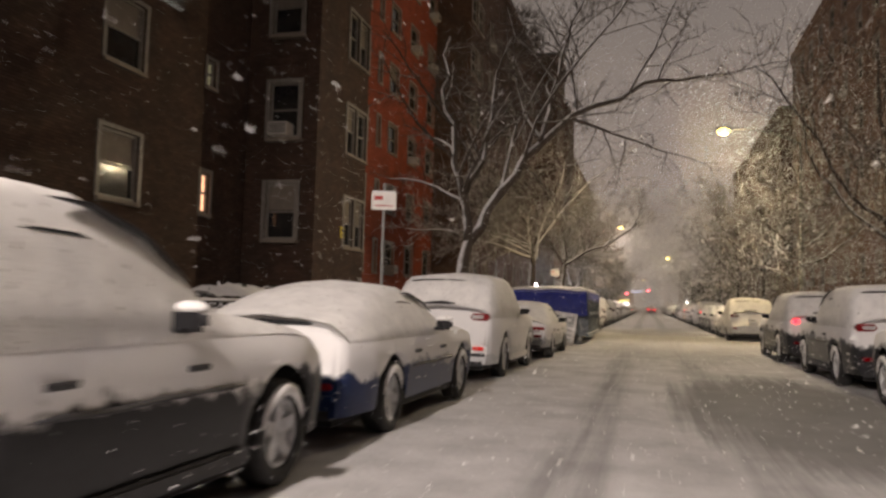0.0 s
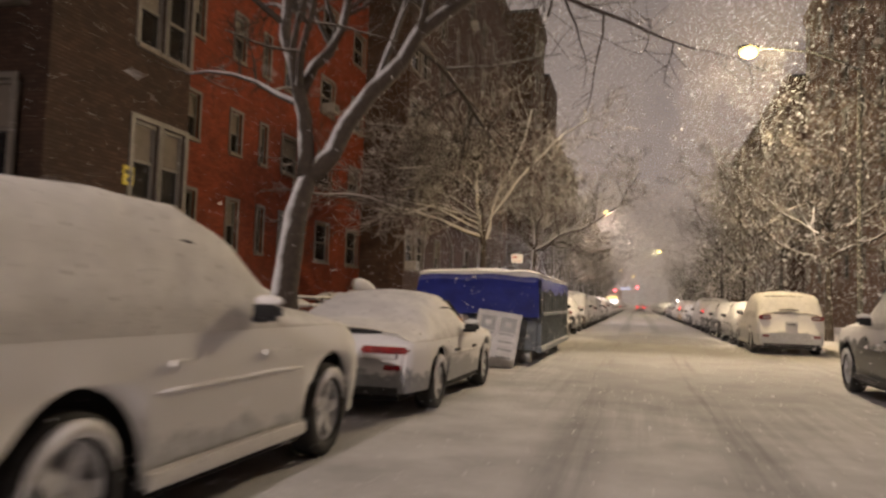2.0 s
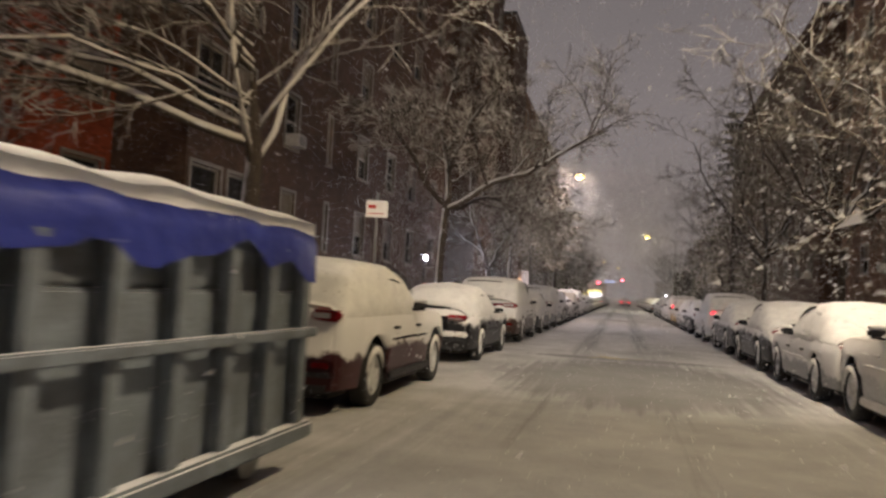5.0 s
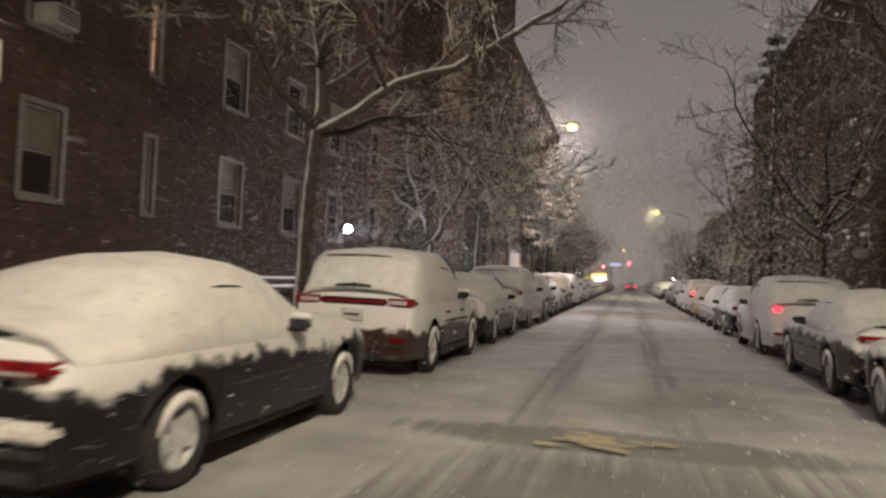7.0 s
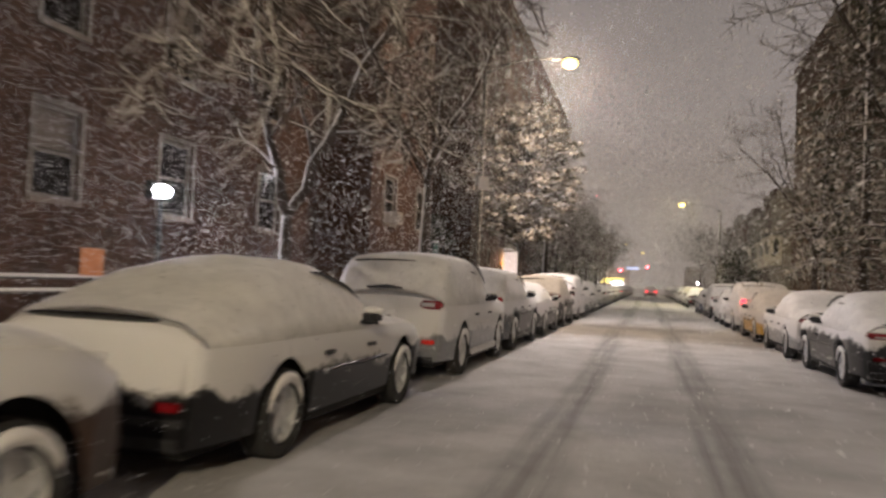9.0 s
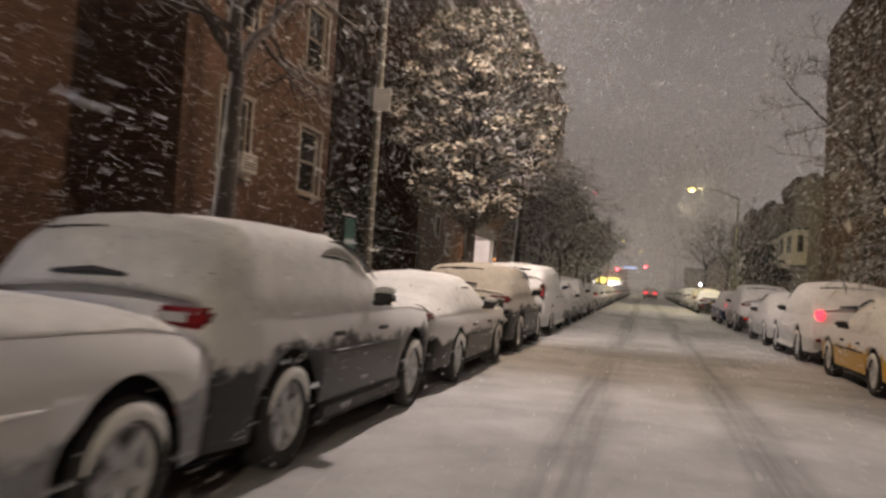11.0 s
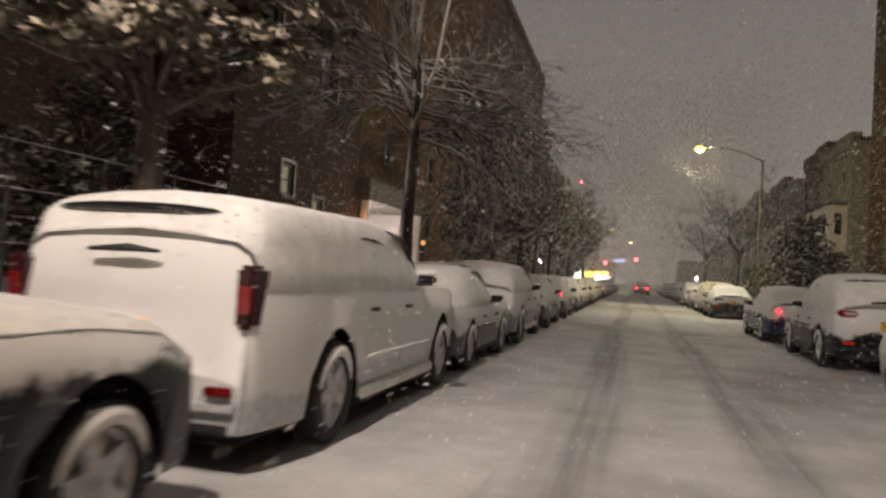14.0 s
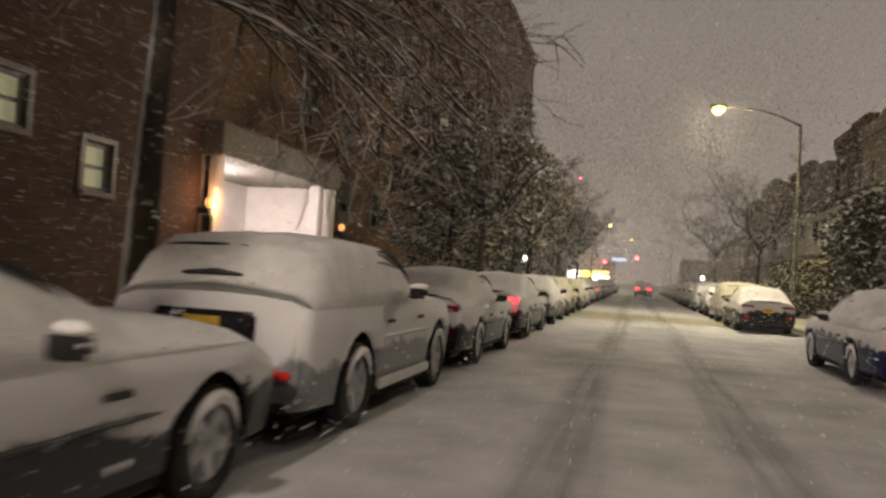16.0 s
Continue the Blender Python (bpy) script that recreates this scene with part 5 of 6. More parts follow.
    pl = boxes("plate", [(-0.16, 0.16, yp - 0.045, yp + 0.03, pz - 0.08, pz + 0.08)], PLATE_YELLOW if plate == "yellow" else PLATE_WHITE, c, "plain number plate", bevel=0.005)
    boxes("plate_bar", [(-0.11, 0.11, yp - 0.0485, yp - 0.0455, pz - 0.018, pz + 0.014)], SIGN_BLACK, pl)
    if tail_bar:
        zb = (tz0 + tz1) / 2
        bar = boxes("tail_strip", [(-tx + tw / 2 + 0.004, tx - tw / 2 - 0.004, yr - 0.05, yr + 0.1, zb - 0.05, zb + 0.05)], TAIL_HOUSE, c, "dark red strip between the tail lights", bevel=0.015)
        boxes("chrome_line", [(-tx + tw / 2 + 0.02, tx - tw / 2 - 0.02, yr - 0.056, yr - 0.0505, zb - 0.012, zb + 0.012)], TAIL_OFF, bar)
    if recess:
        boxes("plate_recess", [(-0.44, 0.44, yp - 0.042, yp + 0.02, pz - 0.13, pz + 0.12)], PAINT_BARE, c, "black recess round the number plate", bevel=0.03)
    if ledge:
        for q in range(7):
            x0 = -W * 0.86 + W * 1.72 * q / 7
            lift, jut = 0.025 * noise.noise((q * 1.7 + off, 2, 0)), 0.02 * noise.noise((q * 1.3 + off, 9, 0)) + 0.05 * ((q - 3) / 3) ** 2
            boxes("bumper_snow", [(x0, x0 + W * 1.72 / 7 + 0.03, s0 - 0.12 + jut, s0 + 0.10, pz - 0.27, pz - 0.15 + lift)], SNOW_CAR, c, "lump of snow on the bumper", bevel=0.03)
    if dark_rear:
        boxes("tailgate", [(-W * 0.80, W * 0.80, s0 - 0.028, s0 + 0.1, 0.50, 1.03)], PAINT_BARE, c, "bare black tailgate below the snow", bevel=0.03)
        boxes("badge", [(-0.10, 0.06, s0 - 0.036, s0 - 0.0285, 0.955, 0.975)], PLATE_WHITE, c)
    # crease where snow has packed on the door moulding
    for sx in (1, -1):
        pts = [(sx * (W + 0.002), s, (0.74 if kind == "suv" else 0.60) + 0.012 * noise.noise((s * 2.1 + off, sx, 0))) for s in np.linspace(rt + 0.2, wb - rt - 0.2, 12)]
        v, f = tube(pts, [0.004] + [0.016 + 0.008 * noise.noise((q * 0.9 + off, 3, sx)) for q in range(10)] + [0.004], 6)
        mesh_object("door_moulding", v, f, SNOW_CAR if colour in ("white", "silver") else PLASTIC, c, smooth=True)
    if slit:
        if kind in ("suv", "van"):
            z = roof - 0.11
            y = y_rear(z)
            bm = bmesh.new()
            bmesh.ops.create_uvsphere(bm, u_segments=20, v_segments=10, radius=1, matrix=pose(-0.08, y - 0.02, z, -24, 0, 0) @ Matrix.Diagonal((W * 0.62, 0.075, slit_h, 1)))
            part("rear_window", bm, GLASS_DARK, c, "dark strip of rear window below the snow", True)
            z = belt + 0.22
            y = y_rear(z)
            v, f = tube([(-0.30, y - 0.075, z), (0.0, y - 0.085, z + 0.02), (0.22, y - 0.075, z + 0.005)], [0.015, 0.03, 0.012], 6)
            mesh_object("rear_wiper", v, f, PLASTIC, c)
        else:
            z = line[2][1] - 0.005
            y = y_rear(z)
            bm = bmesh.new()
            bmesh.ops.create_uvsphere(bm, u_segments=20, v_segments=10, radius=1, matrix=pose(-0.05, y - 0.03, z, -20, 0, 0) @ Matrix.Diagonal((W * 0.60, 0.06, 0.032, 1)))
            part("deck_gap", bm, GLASS_DARK, c, "dark gap under the snow on the boot lid", True)
    if kind in ("suv", "van"):
        for sx in (1, -1) if rails else ():
            pts = [(sx * W * cabin * 0.86, s, lerp_line(line, s) + 0.085) for s in (-0.2, 0.1, 0.6, 1.1, 1.4)]
            pts[0] = (pts[0][0], pts[0][1], pts[0][2] - 0.07)
            pts[-1] = (pts[-1][0], pts[-1][1], pts[-1][2] - 0.07)
            v, f = tube(pts, [0.016] * 5, 6)
            mesh_object("roof_rail", v, f, PLASTIC, c)
        for q0, q1 in ((W - 0.03, W + 0.012), (-W - 0.012, -W + 0.03)):
            boxes("side_sill", [(q0, q1, rt + 0.12, wb - rt - 0.12, 0.25, 0.36)], SNOW_CAR if colour in ("white", "silver") else PLASTIC, c, bevel=0.02)
    if high_lamp:
        z = roof - 0.12
        y = y_rear(z)
        boxes("brake_lamp", [(-0.16, 0.16, y - 0.09, y, z + 0.05, z + 0.08)], TAIL_OFF, c)
    return c


LX, RX = -2.40, 3.18
left = [
    ("suv", 4.25, "black", "dark high car plastered with snow", dict(level=0.72)),
    ("coupe", 9.35, "blue", "dark blue sedan under thick smooth snow", dict(level=0.60, height=0.86, tails="hidden")),
    ("suv", 15.35, "white", "white sport utility car caked in snow", dict(bumper_lamp=True, level=0.45, dark_bumper=True)),
    ("saloon", 21.0, "silver", "silver sedan with a thick snow layer", dict(level=0.48, row=-2.24)),
    ("suv", 36.8, "red", "dark red crossover car under snow", dict(level=0.64, height=0.86)),
    ("sedan", 43.5, "black", "black sedan with yellow plate under snow", dict(plate="yellow", level=0.74, recess=True, ledge=True)),
    ("suv", 49.95, "brown", "bronze sport utility car under snow", dict(level=0.66, height=1.05, tail_bar=True, tail_w=0.40)),
    ("coupe", 55.3, "black", "low black coupe under a domed snow layer", dict(level=0.60, tails="hidden")),
    ("suv", 61.0, "silver", "silver estate car with red bumper lamps, in snow", dict(bumper_lamp=True, level=0.6)),
    ("suv", 65.45, "grey", "grey sport utility car under snow", dict(level=0.78, height=0.85)),
    ("sedan", 70.3, "black", "black sedan with snow on its upper half", dict(wb=2.65, level=0.60, height=0.76)),
    ("suv", 75.2, "black", "black crossover with yellow plate, snow-topped", dict(plate="yellow", wb=2.7, level=0.82, height=0.82, dark_rear=True, ledge=True, tail_w=0.40, tail_z=(0.95, 1.07), slit_h=0.075)),
    ("van", 80.5, "white", "large white truck-based estate car in snow", dict(plate="yellow", level=0.5, height=0.93)),
    ("sedan", 85.5, "grey", "grey sedan covered with snow", dict(wb=2.6, level=0.56, height=0.92)),
    ("suv", 90.4, "silver", "silver crossover with yellow plate in snow", dict(plate="yellow", bumper_lamp=True, wb=2.65, level=0.62, height=0.78, tails="hidden", recess=True)),
    ("sedan", 95.6, "grey", "grey sedan buried in snow near the entrance", dict(wb=2.6, height=0.84)),
]
for i, (kind, y, colour, label, opt) in enumerate(left):
    car(kind, opt.pop("row", LX), 1, y, colour, label, seed=i, **opt)
right = [
    ("suv", 11.4, "grey", "dark crossover with snow on its upper half", dict(level=0.80)),
    ("suv", 17.0, "grey", "dark sport utility car with snowy roof and windows", dict(level=0.80)),
    ("suv", 23.0, "grey", "grey crossover under snow with a bright tail light", dict(tails="on", tail_w=0.16, level=0.80)),
    ("suv", 36.3, "white", "pale estate car parked in deep snow", dict(plate="white")),
    ("sedan", 41.0, "silver", "pale sedan under snow behind an estate car", dict(level=0.5)),
    ("sedan", 45.9, "black", "black sedan with red rear lamps under snow", dict(bumper_lamp=True, level=0.76)),
    ("sedan", 51.0, "grey", "grey hatchback under snow", dict(level=0.78)),
    ("suv", 57.2, "white", "white sport utility car with red tail light in snow", dict(tails="on", tail_w=0.16)),
    ("sedan", 63.2, "grey", "grey sedan with a thick roof of snow", dict(level=0.76)),
    ("sedan", 68.2, "silver", "silver sedan buried in snow ahead of a taxi", dict(level=0.55)),
    ("sedan", 73.2, "yellow", "yellow taxi with snow on roof and boot", dict(tails="on", tail_w=0.18)),
    ("suv", 78.9, "white", "white sport utility car with tall red tail lights, in snow", dict(tails="on", tail_w=0.16, tail_z=(0.92, 1.16))),
    ("sedan", 83.6, "white", "white sedan with one red lamp in snow", dict(bumper_lamp=True)),
    ("suv", 90.6, "black", "black crossover with yellow plate and snowy roof", dict(plate="yellow", bumper_lamp=True)),
    ("sedan", 97.3, "blue", "blue sedan half buried in snow", dict(tails="on", tail_w=0.15)),
    ("sedan", 111.6, "black", "dark sedan with yellow plate and red lamps", dict(plate="yellow", tails="off", bumper_lamp=True)),
]
for i, (kind, y, colour, label, opt) in enumerate(right):
    opt.setdefault("level", 0.70 if colour not in ("white", "silver", "yellow") else 0.62)
    car(kind, RX, -1, y, colour, label, seed=40 + i, **opt)
# the far end of both rows repeats a few cars
proto = {}
for kind, colour in (("sedan", "grey"), ("suv", "silver"), ("sedan", "black"), ("suv", "grey")):
    proto[(kind, colour)] = None
keys = list(proto)
rr = random.Random(12)
for row, side, y in ((LX, 1, 101.2), (RX, -1, 117.5)):
    while y < 196:
        key = keys[rr.randrange(4)]
        if y < 150 and side > 0:
            key = keys[rr.randrange(2) * 2]
        if proto[key] is None:
            proto[key] = car(key[0], row, side, y, key[1], "snow-covered car in the far row", seed=80 + len(key[1]), group="far parked cars", height=0.84, tails="on" if key[1] == "black" else "off")
        else:
            W = KINDS[key[0]]["width"] / 2
            copy_thing(proto[key], pose(row - side * (W - 0.02) + rr.uniform(-0.08, 0.08), y, 0))
        y += rr.uniform(5.3, 6.0)
# cars held up in the lane far ahead
car("sedan", 1.65, 1, 166.0, "black", "car held up in the lane with bright tail lights", tails="on", tail_w=0.44, tail_z=(0.76, 0.96), group="waiting cars", seed=90)
car("suv", 1.8, 1, 205.0, "black", "dark car waiting at the crossing, brake lights on", tails="on", tail_w=0.40, group="waiting cars", seed=91)

# ---------------------------------------------------------------- trees


def limb_path(start, direction, length, rng, steps=6, bend=0.25, lift=0.0):
    p, d = Vector(start), Vector(direction).normalized()
    pts = [p.copy()]
    for i in range(steps):
        d = (d + Vector((rng.uniform(-1, 1), rng.uniform(-1, 1), rng.uniform(-0.7, 0.7))) * bend + Vector((0, 0, lift))).normalized()
        p = p + d * (length / steps)
        pts.append(p.copy())
    return pts


def sprout(pts, r0, level, rng, wood, twig, counts, spread, lift, tr):
    """Side branches along a limb, down to snow-laden twigs."""
    n = counts[level]
    L = sum((b - a).length for a, b in zip(pts, pts[1:]))
    for i in range(n):
        t = 0.18 + 0.82 * (i + rng.random()) / n
        k = min(int(t * (len(pts) - 1)), len(pts) - 2)
        f = t * (len(pts) - 1) - k
        p = pts[k].lerp(pts[k + 1], f)
        d = (pts[k + 1] - pts[k]).normalized()
        side = Vector((rng.uniform(-1, 1), rng.uniform(-1, 1), rng.uniform(-0.55, 0.75)))
        side = (side - d * side.dot(d)).normalized()
        nd = (d * rng.uniform(0.35, 0.9) + side * spread).normalized()
        length = L * rng.uniform(0.30, 0.55) * (1.15 - 0.5 * t)
        r = max(r0 * (1 - 0.75 * t) * 0.55, 0.009)
        if level + 1 >= len(counts):
            q = limb_path(p, nd, min(max(length, 0.35), 1.5), rng, 2, 0.30, lift)
            tube([x[:] for x in q], [tr, tr * 0.85, tr * 0.45], 3, twig[0], twig[1], False)
        else:
            q = limb_path(p, nd, length, rng, 5, 0.24, lift)
            rad = [r * (1 - 0.8 * j / 5) + 0.004 for j in range(6)]
            tgt = wood if r > 0.03 else twig
            tube([x[:] for x in q], rad, 6 if r > 0.03 else 4, tgt[0], tgt[1], False)
            sprout(q, r, level + 1, rng, wood, twig, counts, spread, lift, tr)


def bare_tree(at, seed, trunk, limbs, label, counts=(9, 7, 6), spread=0.85, lift=0.0, r_trunk=0.22, group="street trees", bark=None, fine=None, twig_r=0.010, limb_mat=None):
    """trunk: points from the foot; limbs: (points, radius), all in metres from the foot."""
    rng = random.Random(seed)
    t = thing("street_tree", at, label, "tree", group)
    wood, twig, arms = ([], []), ([], []), ([], [])
    n = len(trunk)
    r_top = max(r for _, r in limbs) * 0.95
    tube(trunk, [r_trunk * 1.3 if i == 0 else r_trunk + (r_top - r_trunk) * (i / (n - 1)) ** 1.5 for i in range(n)], 12, *wood, False)
    for pts, r in limbs:
        limb = []
        for a, b in zip(pts, pts[1:]):
            a, b = Vector(a), Vector(b)
            for q in range(3):
                j = Vector((rng.uniform(-1, 1), rng.uniform(-1, 1), rng.uniform(-1, 1))) * (0.06 if limb_mat is None else 0.025) * (b - a).length * (q > 0)
                limb.append(a.lerp(b, q / 3) + j)
        limb.append(Vector(pts[-1]))
        tube([x[:] for x in limb], [r * (1 - (0.82 if limb_mat is None else 0.6) * i / (len(limb) - 1)) + 0.01 for i in range(len(limb))], 8, *(wood if limb_mat is None else arms))
        sprout(limb, r, 0, rng, wood, twig, counts, spread, lift, twig_r)
    mesh_object("trunk", wood[0], wood[1], bark or BARK, t, "dark trunk and limbs topped with snow", True)
    if limb_mat:
        mesh_object("branchwork", arms[0], arms[1], limb_mat, t, "long arching limbs plastered with snow", True)
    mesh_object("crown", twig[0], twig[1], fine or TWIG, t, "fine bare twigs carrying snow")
    return t


def random_limbs(rng, fork, n, reach, rise, r):
    out = []
    for i in range(n):
        a = 2 * math.pi * (i + rng.uniform(-0.25, 0.25)) / n
        h = fork + rng.uniform(-0.4, 1.2)
        p0 = Vector((0, 0, h))
        q = [p0[:]]
        d = Vector((math.cos(a), math.sin(a), 0))
        for k in (0.35, 0.7, 1.0):
            q.append((p0 + d * reach * k * rng.uniform(0.85, 1.1) + Vector((0, 0, rise * k ** 1.3 * rng.uniform(0.8, 1.2))))[:])
        out.append((q, r * rng.uniform(0.8, 1.1)))
    return out


# forked tree leaning over the street
bare_tree((-5.05, 22.6, 0.15), 3, [(0, 0, 0), (-0.02, 0.08, 1.2), (0.05, 0.2, 2.3), (0.15, 0.35, 2.9)],
          [([(0.15, 0.35, 2.85), (0.9, 0.9, 4.3), (1.9, 1.6, 5.8), (3.4, 3.0, 7.3), (5.4, 5.0, 8.6), (7.6, 7.0, 9.3)], 0.15),
           ([(0.12, 0.33, 2.8), (-0.05, 0.3, 4.2), (-0.35, 0.4, 5.6), (-0.9, 0.9, 7.4), (-1.0, 2.0, 9.4)], 0.13),
           ([(0.0, 0.32, 4.2), (0.45, 0.7, 5.3), (0.6, 1.1, 7.0), (1.0, 1.8, 9.2)], 0.09),
           ([(1.9, 1.6, 5.8), (2.2, 1.9, 7.3), (2.6, 2.6, 9.4), (3.0, 3.6, 11.3)], 0.09)],
          "bare forked street tree leaning over parked cars, snow on limbs", (12, 8, 8), r_trunk=0.21, fine=TWIG_DARK, twig_r=0.008)
# spreading tree behind the container
rt1 = random.Random(17)
reach_out = [([(0.05, 0, 3.4), (-1.9, -2.1, 4.05), (-3.2, -3.5, 4.4), (-4.8, -5.0, 4.35)], 0.075),
             ([(0.05, 0, 3.6), (-1.5, -1.2, 4.35), (-3.4, -2.2, 4.6), (-5.0, -3.0, 4.5)], 0.06),
             ([(0.05, 0, 3.6), (1.2, 0.6, 5.6), (2.4, 1.6, 7.2), (3.6, 2.8, 8.4)], 0.045),
             ([(0.05, 0, 3.0), (0.4, 1.0, 5.2), (1.0, 2.4, 7.2), (1.2, 3.6, 9.0)], 0.05),
             ([(0.05, 0, 3.0), (-0.1, -0.8, 5.6), (0.2, -1.6, 8.4)], 0.05)]
for i in range(15):
    z0 = rt1.uniform(3.6, 6.2)
    a, far = rt1.uniform(-3.4, -1.6), rt1.uniform(2.6, 5.0)
    foot = Vector((0.0, -0.1 * (z0 - 3.0), z0))
    tip = foot + Vector((math.cos(a) * far, math.sin(a) * far, rt1.uniform(-0.3, 1.3)))
    reach_out.append(([(foot.lerp(tip, k) + Vector((0, 0, 1.8 * k * (1 - k) * rt1.uniform(0.7, 1.2))))[:] for k in (0.0, 0.3, 0.65, 1.0)], rt1.uniform(0.03, 0.05)))
bare_tree((-5.6, 39.5, 0.15), 8, [(0, 0, 0), (0, 0, 1.5), (0.05, 0.05, 3.0), (0.0, -0.1, 4.4)], reach_out,
          "spreading bare street tree heavy with snow behind the container", (10, 6, 4), spread=0.6, fine=TWIG, twig_r=0.011, limb_mat=LIMB)
# tree with one long snow-lined limb
bare_tree((-5.4, 51.8, 0.15), 14, [(0, 0, 0), (0.02, 0, 1.5), (0.06, 0, 2.8), (0.14, 0, 3.85)],
          [([(0.14, 0, 3.8), (1.2, 0.1, 4.45), (2.6, 0.3, 5.0), (3.6, 0.6, 5.7), (4.6, 1.1, 6.6), (5.4, 2.0, 8.2)], 0.10),
           ([(0.14, 0, 3.8), (0.1, 0.1, 5.2), (-0.2, 0.3, 6.8), (0.1, 0.8, 8.8)], 0.11),
           ([(0.12, 0, 3.9), (-0.7, -0.6, 5.1), (-1.2, -1.6, 6.0), (-1.4, -2.6, 6.4)], 0.08),
           ([(0.14, 0, 3.8), (1.2, 1.6, 4.4), (2.2, 3.2, 4.2), (3.0, 4.8, 3.6)], 0.07),
           ([(0.14, 0, 5.0), (1.0, -1.0, 6.4), (2.0, -2.0, 7.2)], 0.07)],
          "bare street tree with one long snow-lined limb", (12, 10, 9), r_trunk=0.13, twig_r=0.010)
bare_tree((-5.5, 61.0, 0.15), 21, [(0, 0, 0), (0.05, 0.1, 1.2), (0.0, 0.2, 2.2)],
          [([(0, 0.2, 2.2), (-0.4, 0.3, 3.3), (-1.0, 0.6, 5.0), (-1.2, 1.4, 7.0)], 0.09), ([(0, 0.2, 2.2), (0.6, 0.3, 3.4), (1.4, 0.6, 5.2), (2.2, 1.0, 7.4)], 0.09)],
          "young forked street tree lined with snow", (9, 7, 5), r_trunk=0.13)
rt2 = random.Random(31)
sprays = random_limbs(rt2, 4.4, 4, 1.0, 3.2, 0.06)
for i in range(34):
    z0 = rt2.uniform(4.1, 6.0)
    if i < 25:
        tip = Vector((rt2.uniform(0.5, 3.0), rt2.uniform(3.2, 6.6), z0 + rt2.uniform(-1.7, 0.5)))
    else:
        tip = Vector((rt2.uniform(-3.6, -1.4), rt2.uniform(-2.4, 2.6), z0 + rt2.uniform(-0.4, 1.2)))
    foot = Vector((0.05, 0.1, z0))
    sprays.append(([(foot.lerp(tip, k) + Vector((0, 0, 1.7 * k * (1 - k) * rt2.uniform(0.8, 1.2))))[:] for k in (0.0, 0.3, 0.65, 1.0)], rt2.uniform(0.022, 0.036)))
bare_tree((-5.25, 91.2, 0.15), 33, [(0, 0, 0), (0, 0.05, 2), (0.05, 0.1, 4.2), (0.05, 0.1, 6.2)], sprays,
          "tall bare street tree with layered snowy branches by the entrance", (9, 5), spread=0.45, lift=-0.04, r_trunk=0.17, bark=BARK, fine=LIMB, twig_r=0.011, limb_mat=LIMB)
for i, (x, y, fork, reach, rise, nl) in enumerate(((-5.8, 70.0, 4.0, 2.0, 3.4, 5), (-5.6, 111.0, 2.9, 2.6, 2.2, 7), (-5.6, 124.0, 2.9, 2.9, 2.6, 7),
                                                    (-5.6, 139.0, 3.0, 3.2, 3.0, 6), (-5.6, 158.0, 3.0, 3.4, 3.4, 6))):
    r5 = random.Random(60 + i)
    bare_tree((x, y, 0.15), 60 + i, [(0, 0, 0), (0, 0, fork * 0.5), (0.03, 0.05, fork)], random_limbs(r5, fork, nl, reach, rise, 0.10), "bare street tree with snow on its branches", (8, 7, 5), r_trunk=0.18,
              bark=BARK if y < 90 else BARK_DARK, fine=TWIG_DARK)
for i, (x, y, fork, reach, rise, nl) in enumerate(((7.2, 28.0, 3.4, 3.6, 5.0, 6), (6.9, 43.5, 3.2, 4.4, 3.4, 8), (7.4, 56.0, 3.2, 4.0, 4.5, 7), (7.2, 69.0, 3.2, 4.0, 5.0, 7), (7.2, 86.0, 3.2, 3.2, 5.0, 6),
                                                    (7.2, 134.0, 3.4, 3.6, 4.4, 6), (7.2, 160.0, 3.4, 3.6, 4.4, 6))):
    r5 = random.Random(90 + i)
    bare_tree((x, y, 0.15), 90 + i, [(0, 0, 0), (0, 0, fork * 0.5), (0.03, 0.05, fork)], random_limbs(r5, fork, nl, reach, rise, 0.07), "dark bare street tree with snow along its twigs",
              (8, 6, 5) if y < 50 else (9, 8, 9) if y < 60 else (8, 7, 5), r_trunk=0.15, bark=BARK_DARK, fine=TWIG_FINE if 30 < y < 90 else TWIG_DARK, twig_r=0.008 if y < 50 else 0.010)


